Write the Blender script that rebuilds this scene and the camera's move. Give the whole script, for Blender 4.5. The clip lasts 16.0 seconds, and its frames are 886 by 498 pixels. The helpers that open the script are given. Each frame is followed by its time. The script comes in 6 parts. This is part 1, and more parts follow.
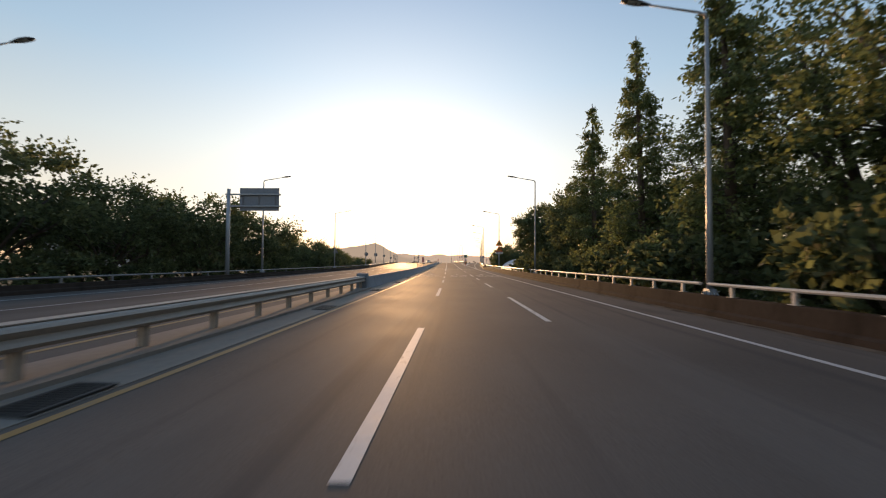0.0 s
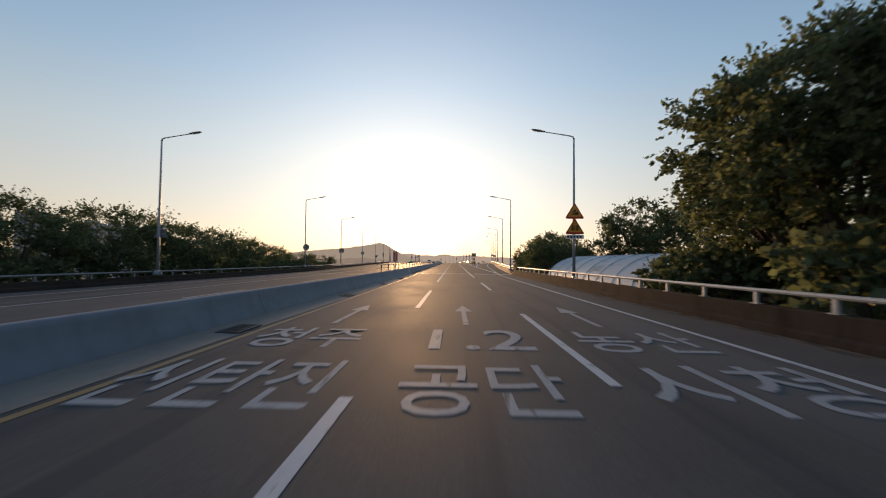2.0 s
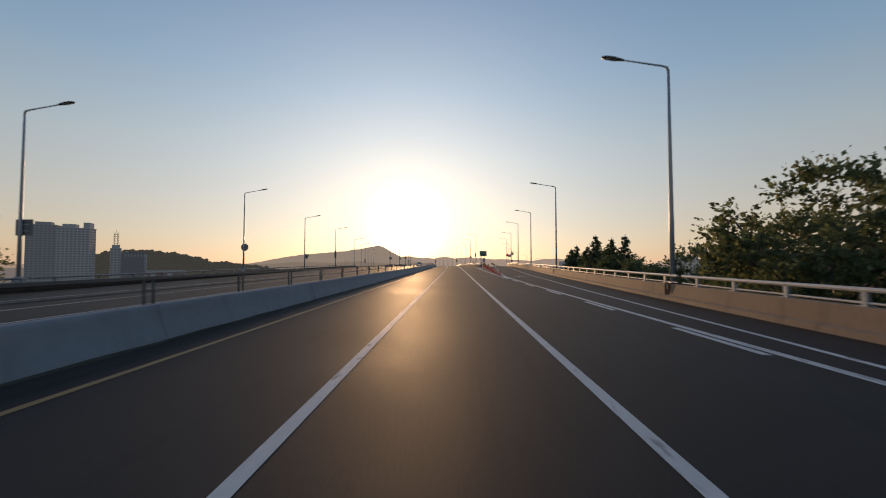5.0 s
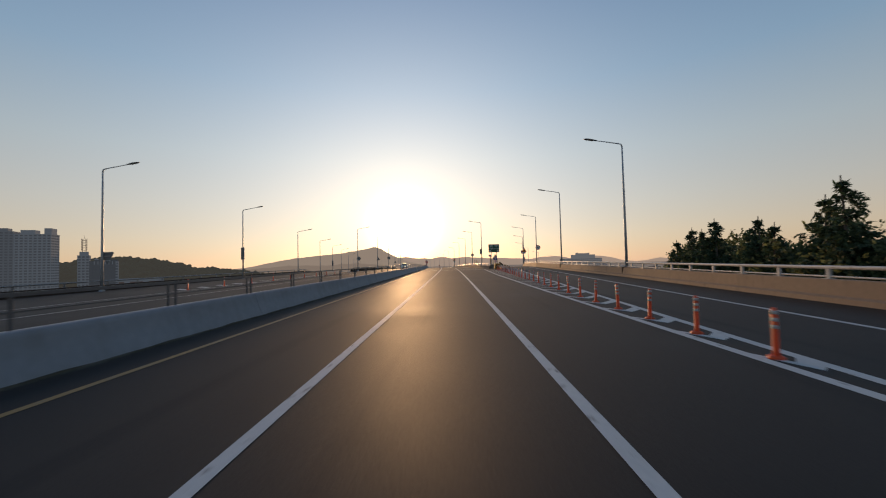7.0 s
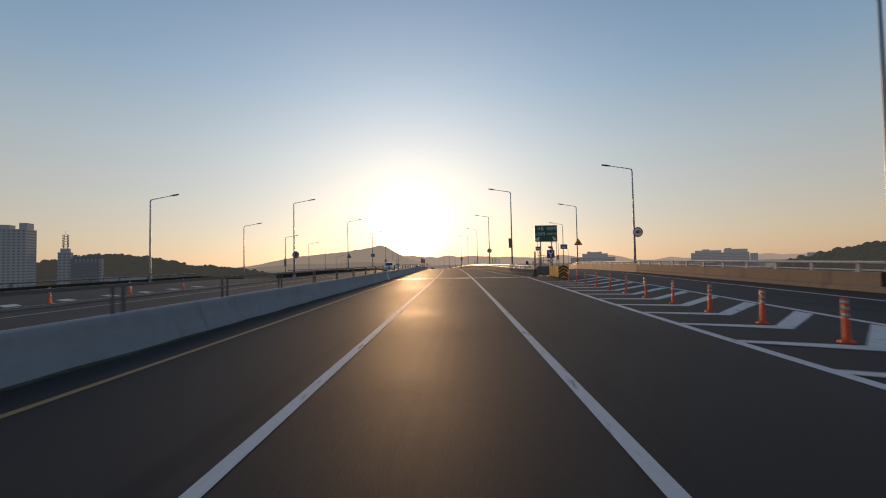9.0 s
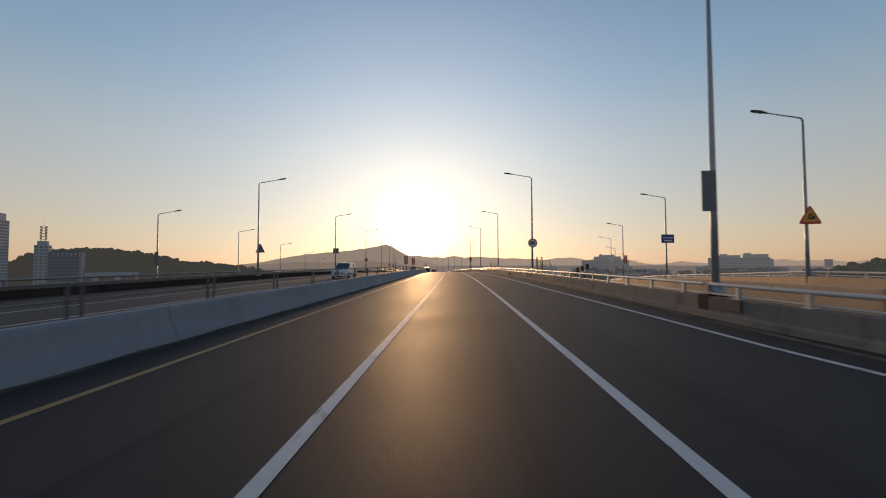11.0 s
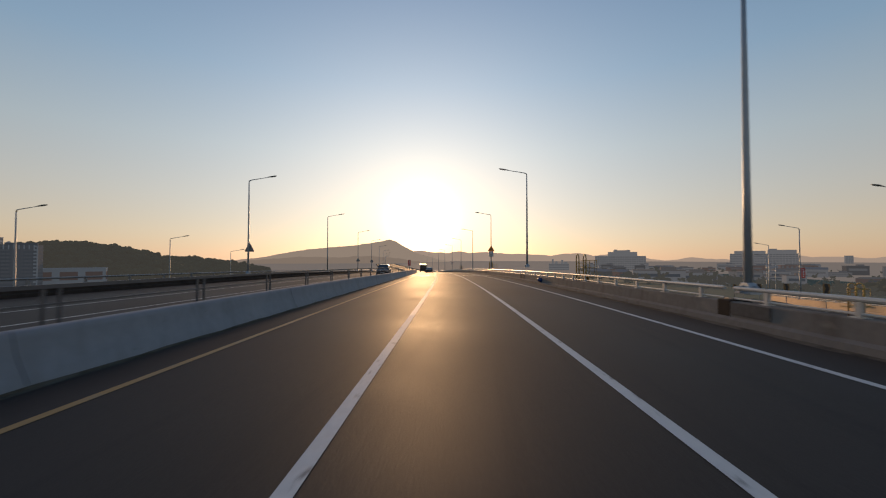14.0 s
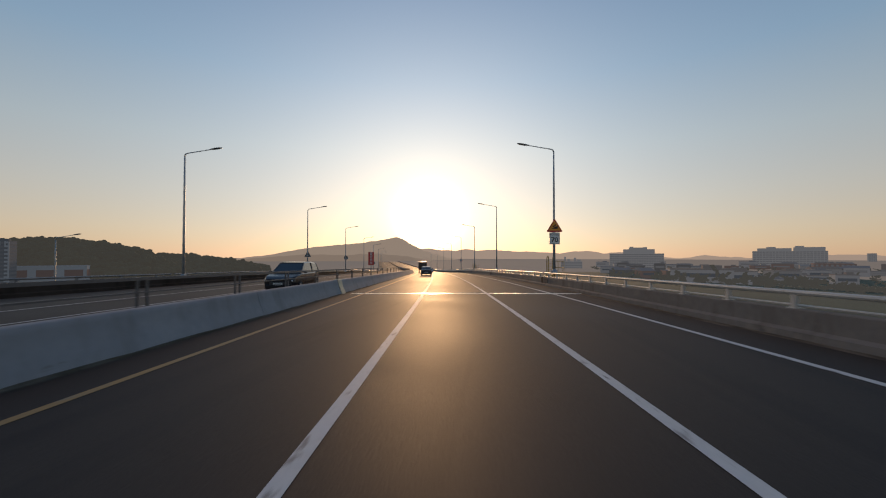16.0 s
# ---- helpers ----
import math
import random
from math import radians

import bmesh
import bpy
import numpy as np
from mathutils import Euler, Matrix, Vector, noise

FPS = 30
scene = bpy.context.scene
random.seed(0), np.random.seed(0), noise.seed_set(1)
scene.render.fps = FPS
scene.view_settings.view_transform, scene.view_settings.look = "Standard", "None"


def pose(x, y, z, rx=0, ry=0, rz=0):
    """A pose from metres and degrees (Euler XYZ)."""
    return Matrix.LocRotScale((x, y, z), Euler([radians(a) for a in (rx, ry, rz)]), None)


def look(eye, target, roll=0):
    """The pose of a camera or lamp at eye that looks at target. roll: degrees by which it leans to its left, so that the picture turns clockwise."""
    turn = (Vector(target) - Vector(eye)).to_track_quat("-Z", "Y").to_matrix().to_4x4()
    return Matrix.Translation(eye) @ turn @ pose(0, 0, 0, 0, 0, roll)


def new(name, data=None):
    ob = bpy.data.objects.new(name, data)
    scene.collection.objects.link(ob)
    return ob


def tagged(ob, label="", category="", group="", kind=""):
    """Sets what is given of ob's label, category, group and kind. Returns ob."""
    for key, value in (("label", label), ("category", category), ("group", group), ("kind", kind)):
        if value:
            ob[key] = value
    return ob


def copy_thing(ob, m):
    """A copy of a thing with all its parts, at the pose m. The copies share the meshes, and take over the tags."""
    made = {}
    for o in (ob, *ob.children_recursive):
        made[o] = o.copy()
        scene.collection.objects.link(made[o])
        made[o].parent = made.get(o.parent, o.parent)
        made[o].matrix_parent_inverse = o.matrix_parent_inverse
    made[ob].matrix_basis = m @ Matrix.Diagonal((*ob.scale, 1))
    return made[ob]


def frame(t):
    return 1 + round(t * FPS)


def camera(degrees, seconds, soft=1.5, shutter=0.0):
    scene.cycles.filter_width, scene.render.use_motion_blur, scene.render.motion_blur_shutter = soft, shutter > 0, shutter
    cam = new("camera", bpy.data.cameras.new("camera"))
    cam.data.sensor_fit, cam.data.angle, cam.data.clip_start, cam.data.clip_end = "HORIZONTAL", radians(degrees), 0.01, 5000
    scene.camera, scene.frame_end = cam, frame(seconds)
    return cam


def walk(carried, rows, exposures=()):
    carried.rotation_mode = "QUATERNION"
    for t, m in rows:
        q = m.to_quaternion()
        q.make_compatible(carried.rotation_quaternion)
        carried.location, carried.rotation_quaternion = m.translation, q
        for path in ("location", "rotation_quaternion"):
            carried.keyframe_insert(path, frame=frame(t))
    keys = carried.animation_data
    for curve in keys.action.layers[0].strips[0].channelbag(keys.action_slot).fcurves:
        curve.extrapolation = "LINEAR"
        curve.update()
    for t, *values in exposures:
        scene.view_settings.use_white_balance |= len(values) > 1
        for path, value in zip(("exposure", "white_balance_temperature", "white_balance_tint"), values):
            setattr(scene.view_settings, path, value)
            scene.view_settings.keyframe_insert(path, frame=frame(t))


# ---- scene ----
cam = camera(96.48, 16.0, soft=1.1, shutter=0.15)

# seconds, eye x y z, yaw to the left, pitch up, roll
PATH = [
    (0.0, -0.056, -0.081, 1.580, 2.189, 1.682, 0.381),
    (0.5, -0.101, 10.151, 1.518, 2.412, 1.633, 0.549),
    (1.0, -0.152, 20.399, 1.457, 2.681, 1.770, 0.634),
    (1.5, -0.181, 30.645, 1.398, 2.915, 1.702, 0.625),
    (2.0, -0.250, 40.900, 1.346, 3.059, 1.698, 0.570),
    (2.5, -0.414, 51.099, 1.307, 3.117, 1.694, 0.472),
    (3.0, -0.655, 61.255, 1.280, 3.183, 1.861, 0.415),
    (3.5, -0.883, 71.355, 1.268, 3.402, 1.828, 0.346),
    (4.0, -1.144, 81.336, 1.266, 3.624, 1.918, 0.248),
    (4.5, -1.345, 91.157, 1.272, 3.042, 2.001, 0.121),
    (5.0, -1.523, 100.908, 1.286, 3.015, 2.064, -0.035),
    (5.5, -1.683, 110.621, 1.308, 2.806, 2.043, -0.390),
    (6.0, -1.828, 120.318, 1.340, 2.435, 1.928, -0.795),
    (6.5, -1.976, 129.977, 1.384, 1.980, 1.945, -1.191),
    (7.0, -2.144, 139.574, 1.438, 2.629, 2.078, -1.371),
    (7.5, -2.314, 149.131, 1.478, 2.821, 1.994, -1.372),
    (8.0, -2.525, 158.623, 1.517, 2.965, 1.774, -1.367),
    (8.5, -2.799, 168.067, 1.568, 3.252, 1.883, -1.295),
    (9.0, -3.141, 177.522, 1.623, 3.571, 1.907, -1.169),
    (9.5, -3.518, 186.963, 1.673, 3.929, 2.017, -0.904),
    (10.0, -3.914, 196.311, 1.705, 4.249, 2.108, -0.728),
    (10.5, -4.323, 205.619, 1.727, 4.340, 2.016, -0.474),
    (11.0, -4.747, 214.939, 1.737, 4.435, 1.979, -0.165),
    (11.5, -5.189, 224.283, 1.739, 4.276, 1.855, 0.093),
    (12.0, -5.653, 233.658, 1.732, 4.111, 1.609, 0.288),
    (12.5, -6.145, 243.046, 1.715, 4.433, 1.506, 0.227),
    (13.0, -6.689, 252.446, 1.701, 4.791, 1.437, 0.111),
    (13.5, -7.261, 261.858, 1.670, 5.037, 1.402, 0.038),
    (14.0, -7.865, 271.291, 1.605, 5.162, 1.313, 0.001),
    (14.5, -8.519, 280.735, 1.503, 5.360, 1.252, -0.018),
    (15.0, -9.248, 290.164, 1.355, 5.705, 1.111, -0.044),
    (15.5, -10.019, 299.604, 1.174, 5.970, 1.125, -0.022),
    (16.0, -10.867, 309.052, 0.969, 6.219, 1.003, 0.022),
]
walk(cam, [(t, Matrix.Translation((x, y, z)) @ pose(0, 0, 0, 0, 0, yaw) @ pose(0, 0, 0, 90 + pitch) @ pose(0, 0, 0, 0, 0, roll))
           for t, x, y, z, yaw, pitch, roll in PATH],
     exposures=[(0.0, 0.68, 7050, 11), (0.5, 0.52, 6850, 11), (1.0, 0.44, 6700, 10), (2.0, 0.32, 6600, 10), (4.0, 0.05, 6500, 10), (7.0, 0.0, 6500, 10), (16.0, 0.0, 6500, 10)])

# ---- light: a clear evening, the sun low over the road ahead ----
SUN_LEFT, SUN_UP, GLOW_UP = 8.1, 3.6, 5.4


def sky_way(left, up):
    return Vector((-math.sin(radians(left)) * math.cos(radians(up)), math.cos(radians(left)) * math.cos(radians(up)), math.sin(radians(up))))


SUN_DIR = sky_way(SUN_LEFT, SUN_UP)

world = bpy.data.worlds.new("evening_sky")
scene.world = world
world.use_nodes = True
wn, wl = world.node_tree.nodes, world.node_tree.links
wn.clear()
sky = wn.new("ShaderNodeTexSky")
sky.sky_type, sky.sun_disc = "NISHITA", False
sky.sun_elevation, sky.sun_rotation = radians(SUN_UP), radians(-SUN_LEFT)
sky.air_density, sky.dust_density, sky.ozone_density = 1.0, 0.4, 2.0
coord = wn.new("ShaderNodeTexCoord")
dot = wn.new("ShaderNodeVectorMath")
dot.operation = "DOT_PRODUCT"
dot.inputs[1].default_value = sky_way(SUN_LEFT, GLOW_UP)
wl.new(coord.outputs["Generated"], dot.inputs[0])
clampd = wn.new("ShaderNodeMath")
clampd.operation = "MAXIMUM"
clampd.inputs[1].default_value = 0.0
wl.new(dot.outputs["Value"], clampd.inputs[0])


def aureole(power, strength, colour):
    """The glow of the hazy air round the sun."""
    p = wn.new("ShaderNodeMath")
    p.operation = "POWER"
    p.inputs[1].default_value = power
    wl.new(clampd.outputs[0], p.inputs[0])
    bg = wn.new("ShaderNodeBackground")
    bg.inputs["Color"].default_value = (*colour, 1)
    m = wn.new("ShaderNodeMath")
    m.operation = "MULTIPLY"
    m.inputs[1].default_value = strength
    wl.new(p.outputs[0], m.inputs[0])
    wl.new(m.outputs[0], bg.inputs["Strength"])
    return bg


base_sky = wn.new("ShaderNodeBackground")
base_sky.inputs["Strength"].default_value = 0.05
wl.new(sky.outputs[0], base_sky.inputs["Color"])
out = wn.new("ShaderNodeOutputWorld")
# the dusty evening air: peach low over the land, paling to blue overhead
split = wn.new("ShaderNodeSeparateXYZ")
wl.new(coord.outputs["Generated"], split.inputs[0])
ramp_node = wn.new("ShaderNodeValToRGB")
stops = ((0.0, (0.435, 0.30, 0.220)), (0.06, (0.43, 0.330, 0.264)), (0.14, (0.38, 0.342, 0.309)), (0.25, (0.305, 0.336, 0.352)), (0.40, (0.176, 0.264, 0.362)), (0.62, (0.08, 0.156, 0.285)), (1.0, (0.05, 0.105, 0.21)))
for k, (at_z, colour) in enumerate(stops):
    e = ramp_node.color_ramp.elements[k] if k < 2 else ramp_node.color_ramp.elements.new(at_z)
    e.position, e.color = at_z, (*colour, 1)
wl.new(split.outputs["Z"], ramp_node.inputs["Fac"])
air = wn.new("ShaderNodeBackground")
air.inputs["Strength"].default_value = 1.0
wl.new(ramp_node.outputs["Color"], air.inputs["Color"])
glow = wn.new("ShaderNodeAddShader")
wl.new(base_sky.outputs[0], glow.inputs[0])
wl.new(air.outputs[0], glow.inputs[1])
for power, strength, colour in ((900.0, 8.0, (1.0, 0.74, 0.44)), (190.0, 0.36, (1.0, 0.80, 0.54)), (24.0, 0.27, (1.0, 0.80, 0.56)), (6.0, 0.28, (0.95, 0.92, 0.90))):
    both = wn.new("ShaderNodeAddShader")
    wl.new(glow.outputs[0], both.inputs[0])
    wl.new(aureole(power, strength, colour).outputs[0], both.inputs[1])
    glow = both
wl.new(glow.outputs[0], out.inputs["Surface"])

sun = new("sun", bpy.data.lights.new("sun", "SUN"))
sun.data.energy, sun.data.angle, sun.data.color = 2.8, radians(4.0), (1.0, 0.56, 0.26)
sun.matrix_world = look((0, 0, 60), Vector((0, 0, 60)) - SUN_DIR)

# ---- materials ----
def mat(name, colour, rough=0.6, metal=0.0, vary=0.15, grain=6.0, blotch=0.5, bump=0.0, spec=0.5, translucent=0.0, random_tint=0.0, island=False, stain=None):
    """A surface with variation at two scales and fine relief. grain and blotch are in cycles a metre."""
    m = bpy.data.materials.new(name)
    m.use_nodes = True
    n, l = m.node_tree.nodes, m.node_tree.links
    b = n["Principled BSDF"]
    b.inputs["Roughness"].default_value = rough
    b.inputs["Metallic"].default_value = metal
    b.inputs["Specular IOR Level"].default_value = spec
    co = n.new("ShaderNodeTexCoord")
    fine, broad = n.new("ShaderNodeTexNoise"), n.new("ShaderNodeTexNoise")
    for tex, scale, detail in ((fine, grain, 4), (broad, blotch, 3)):
        tex.inputs["Scale"].default_value, tex.inputs["Detail"].default_value = scale, detail
        l.new(co.outputs["Object"], tex.inputs["Vector"])
    mix = n.new("ShaderNodeMath")
    mix.operation = "ADD"
    l.new(fine.outputs["Fac"], mix.inputs[0])
    l.new(broad.outputs["Fac"], mix.inputs[1])
    span = n.new("ShaderNodeMapRange")
    span.inputs["From Min"].default_value, span.inputs["From Max"].default_value = 0.55, 1.45
    span.inputs["To Min"].default_value, span.inputs["To Max"].default_value = 1 - vary, 1 + vary
    l.new(mix.outputs[0], span.inputs["Value"])
    val = span.outputs[0]
    if random_tint:
        info = n.new("ShaderNodeNewGeometry" if island else "ShaderNodeObjectInfo")
        rnd = n.new("ShaderNodeMapRange")
        rnd.inputs["To Min"].default_value, rnd.inputs["To Max"].default_value = 1 - random_tint, 1 + random_tint
        l.new(info.outputs["Random Per Island" if island else "Random"], rnd.inputs["Value"])
        mul = n.new("ShaderNodeMath")
        mul.operation = "MULTIPLY"
        l.new(val, mul.inputs[0])
        l.new(rnd.outputs[0], mul.inputs[1])
        val = mul.outputs[0]
    tint = n.new("ShaderNodeVectorMath")
    tint.operation = "SCALE"
    tint.inputs[0].default_value = colour
    l.new(val, tint.inputs["Scale"])
    colour_out = tint.outputs[0]
    for s_colour, s_scale, s_low, s_high, s_stretch in ([stain] if isinstance(stain, tuple) else stain or []):
        # streaks or worn patches with a shape of their own
        mp = n.new("ShaderNodeMapping")
        mp.inputs["Scale"].default_value = s_stretch
        l.new(co.outputs["Object"], mp.inputs["Vector"])
        tex = n.new("ShaderNodeTexNoise")
        tex.inputs["Scale"].default_value, tex.inputs["Detail"].default_value = s_scale, 5
        l.new(mp.outputs[0], tex.inputs["Vector"])
        r = n.new("ShaderNodeMapRange")
        r.inputs["From Min"].default_value, r.inputs["From Max"].default_value = s_low, s_high
        l.new(tex.outputs["Fac"], r.inputs["Value"])
        mx = n.new("ShaderNodeMix")
        mx.data_type = "RGBA"
        mx.inputs["B"].default_value = (*s_colour, 1)
        l.new(r.outputs[0], mx.inputs["Factor"])
        l.new(colour_out, mx.inputs["A"])
        colour_out = mx.outputs["Result"]
    l.new(colour_out, b.inputs["Base Color"])
    rr = n.new("ShaderNodeMapRange")
    rr.inputs["To Min"].default_value, rr.inputs["To Max"].default_value = max(0.02, rough - 0.12), min(1, rough + 0.12)
    l.new(broad.outputs["Fac"], rr.inputs["Value"])
    l.new(rr.outputs[0], b.inputs["Roughness"])
    if bump:
        bp = n.new("ShaderNodeBump")
        bp.inputs["Strength"].default_value, bp.inputs["Distance"].default_value = bump, 0.02
        l.new(fine.outputs["Fac"], bp.inputs["Height"])
        l.new(bp.outputs[0], b.inputs["Normal"])
    if translucent:
        tr = n.new("ShaderNodeBsdfTranslucent")
        l.new(colour_out, tr.inputs["Color"])
        ms = n.new("ShaderNodeMixShader")
        ms.inputs[0].default_value = translucent
        l.new(b.outputs[0], ms.inputs[1])
        l.new(tr.outputs[0], ms.inputs[2])
        l.new(ms.outputs[0], n["Material Output"].inputs["Surface"])
    return m


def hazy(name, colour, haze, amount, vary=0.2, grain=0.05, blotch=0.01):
    """A surface far away, with the lit evening haze mixed in as a glow."""
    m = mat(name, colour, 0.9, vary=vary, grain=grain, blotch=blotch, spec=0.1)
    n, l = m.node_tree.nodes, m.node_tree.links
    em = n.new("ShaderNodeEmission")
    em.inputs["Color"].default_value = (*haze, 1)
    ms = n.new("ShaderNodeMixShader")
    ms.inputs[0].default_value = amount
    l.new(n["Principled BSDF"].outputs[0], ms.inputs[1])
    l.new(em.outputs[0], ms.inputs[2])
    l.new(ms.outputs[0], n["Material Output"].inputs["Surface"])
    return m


ASPHALT = mat("asphalt", (0.112, 0.100, 0.089), 0.80, vary=0.38, grain=40, blotch=0.25, bump=0.15, spec=0.08, stain=[((0.145, 0.134, 0.122), 0.5, 0.5, 0.75, (1.0, 0.06, 1.0)), ((0.078, 0.073, 0.069), 1.6, 0.56, 0.70, (1.0, 0.025, 1.0)), ((0.085, 0.080, 0.075), 0.35, 0.60, 0.72, (1.0, 0.3, 1.0)), ((0.085, 0.080, 0.072), 40.0, 0.60, 0.75, (1.0, 0.6, 1.0))])
ASPHALT_NEW = mat("newer_asphalt", (0.0365, 0.0325, 0.0300), 0.68, vary=0.40, grain=40, blotch=0.25, bump=0.2, spec=0.10, stain=[((0.043, 0.040, 0.038), 0.5, 0.5, 0.8, (1.0, 0.06, 1.0)), ((0.025, 0.024, 0.024), 1.5, 0.55, 0.70, (1.0, 0.022, 1.0)), ((0.042, 0.039, 0.036), 40.0, 0.60, 0.75, (1.0, 0.6, 1.0))])
TAR = mat("tar_seam", (0.013, 0.013, 0.013), 0.95, vary=0.2, grain=15, blotch=2, spec=0.0)
DUST = mat("sandy_roadside_dust", (0.15, 0.122, 0.095), 0.95, vary=0.3, grain=18, blotch=1.5, spec=0.02, stain=((0.07, 0.06, 0.05), 3.0, 0.45, 0.65, (1, 0.4, 1)))
PAINT_WHITE = mat("white_road_paint", (0.52, 0.51, 0.49), 0.7, vary=0.12, grain=14, blotch=1.2, bump=0.2, stain=((0.2, 0.19, 0.18), 9.0, 0.6, 0.72, (1, 0.3, 1)))
PAINT_WORN = mat("worn_white_lettering_paint", (0.36, 0.35, 0.335), 0.75, vary=0.15, grain=14, blotch=1.2, bump=0.2, spec=0.15, stain=((0.14, 0.13, 0.125), 7.0, 0.58, 0.72, (1, 0.3, 1)))
PAINT_YELLOW = mat("yellow_road_paint", (0.30, 0.175, 0.05), 0.6, vary=0.15, grain=14, blotch=1.0, bump=0.2, stain=((0.22, 0.17, 0.1), 8.0, 0.58, 0.72, (1, 0.3, 1)))
CONCRETE = mat("barrier_concrete", (0.215, 0.232, 0.252), 0.85, vary=0.14, grain=5, blotch=0.35, bump=0.25, stain=[((0.165, 0.172, 0.18), 1.6, 0.52, 0.8, (1.0, 1.0, 0.16)), ((0.26, 0.275, 0.29), 0.8, 0.58, 0.75, (1.0, 0.4, 1.0)), ((0.12, 0.118, 0.11), 3.0, 0.70, 0.82, (1.0, 0.5, 2.0))])
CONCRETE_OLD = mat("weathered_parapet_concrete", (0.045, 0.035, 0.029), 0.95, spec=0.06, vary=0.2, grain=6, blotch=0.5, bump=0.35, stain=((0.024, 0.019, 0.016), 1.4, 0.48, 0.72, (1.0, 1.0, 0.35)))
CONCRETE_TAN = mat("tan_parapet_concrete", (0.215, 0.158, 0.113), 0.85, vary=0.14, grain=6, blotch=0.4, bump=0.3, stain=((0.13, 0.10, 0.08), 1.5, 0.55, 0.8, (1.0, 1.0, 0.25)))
# stained parapet concrete of the main bridge, its shade put into the base colour
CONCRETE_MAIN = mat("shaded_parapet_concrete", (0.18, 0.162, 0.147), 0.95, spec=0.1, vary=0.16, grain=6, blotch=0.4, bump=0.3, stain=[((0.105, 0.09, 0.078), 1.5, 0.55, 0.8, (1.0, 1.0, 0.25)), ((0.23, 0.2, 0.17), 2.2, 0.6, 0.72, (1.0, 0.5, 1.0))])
RAIL_DULL = mat("dull_grey_rail_paint", (0.17, 0.17, 0.17), 0.5, vary=0.14, grain=12, blotch=0.7)
# brighter copy for the ramp walls: the low sun's orange is in the colour
CONCRETE_SUNNY = mat("sunlit_parapet_concrete", (0.40, 0.29, 0.185), 0.85, vary=0.14, grain=6, blotch=0.4, bump=0.3, stain=((0.25, 0.18, 0.12), 1.5, 0.55, 0.8, (1.0, 1.0, 0.25)))
GUTTER = mat("gutter_concrete", (0.22, 0.185, 0.15), 0.85, vary=0.18, grain=7, blotch=0.5, bump=0.3)
GALV = mat("galvanised_steel", (0.34, 0.29, 0.24), 0.6, metal=0.15, vary=0.14, grain=20, blotch=1.5)
RAIL_PAINT = mat("weathered_white_rail_paint", (0.46, 0.43, 0.39), 0.42, vary=0.14, grain=12, blotch=0.7, stain=((0.28, 0.2, 0.13), 5.0, 0.62, 0.75, (1, 1, 1)))
DARK_STEEL = mat("dark_painted_steel", (0.09, 0.09, 0.095), 0.5, metal=0.2, vary=0.2, grain=12, blotch=1.0)
POLE_GREY = mat("grey_painted_pole", (0.33, 0.35, 0.37), 0.45, metal=0.3, vary=0.12, grain=10, blotch=0.8)
LAMP_DARK = mat("dark_lamp_housing", (0.07, 0.07, 0.075), 0.45, vary=0.12, grain=20, blotch=3)
LENS = mat("lamp_lens", (0.55, 0.55, 0.5), 0.25, vary=0.05)
# distant ground with the haze put into its colour as emission
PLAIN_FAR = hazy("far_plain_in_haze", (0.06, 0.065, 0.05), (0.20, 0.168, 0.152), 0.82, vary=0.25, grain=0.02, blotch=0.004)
GROUND = mat("ground_grass_and_soil", (0.075, 0.085, 0.045), 0.95, vary=0.45, grain=1.6, blotch=0.05, bump=0.4)

# ---- the line of the road ----
PX = (0.10158, -1.04541, 3.31486, -4.35627, -0.21455, 0.78399)
PZ = (-0.05453, 0.0582, 0.56963, -0.90643, 0.03519)
S_FIT = 300.0
_s = np.arange(-80.0, 1400.0, 2.0)
_x, _z, _h = np.zeros_like(_s), np.zeros_like(_s), np.zeros_like(_s)
_dx, _dz = np.polyder(PX), np.polyder(PZ)
_y = np.where(_s <= S_FIT, _s - 0.2 * np.clip(_s / 300, 0, 1) ** 3, 0)
inside = (_s >= 0) & (_s <= S_FIT)
_x[inside], _z[inside] = np.polyval(PX, _s[inside] / 100), np.polyval(PZ, _s[inside] / 100)
_h[inside] = -np.arctan(np.polyval(_dx, _s[inside] / 100) / 100)
before = _s < 0
_x[before], _z[before] = PX[-1], PZ[-1] + _s[before] * (-0.009)
last = int(np.where(inside)[0][-1])
slope = np.polyval(_dz, 3.0) / 100
for k in range(last + 1, len(_s)):
    d = _s[k] - S_FIT
    _h[k] = _h[k - 1] + 2 * (0.00072 if d < 260 else 0.0)
    slope += 2 * (-0.00016 if d < 150 else (0.0003 if slope < 0 else 0))
    _x[k] = _x[k - 1] - 2 * math.sin(_h[k])
    _y[k] = _y[k - 1] + 2 * math.cos(_h[k])
    _z[k] = _z[k - 1] + 2 * slope


def road(s, u=0.0, z=0.0):
    """The place at station s along the road, u to the right of the middle lane's centre and z above the surface."""
    x, y, h = np.interp(s, _s, _x), np.interp(s, _s, _y), np.interp(s, _s, _h)
    return Vector((x + u * math.cos(h), y + u * math.sin(h), np.interp(s, _s, _z) + z))


def heading(s):
    return math.degrees(np.interp(s, _s, _h))


def on_road(s, u, z=0.0, turn=0.0):
    """A pose at a station, facing along the road."""
    return Matrix.Translation(road(s, u, z)) @ pose(0, 0, 0, 0, 0, heading(s) + turn)


def ease(v, a, b):
    t = min(1, max(0, (v - a) / (b - a)))
    return t * t * (3 - 2 * t)


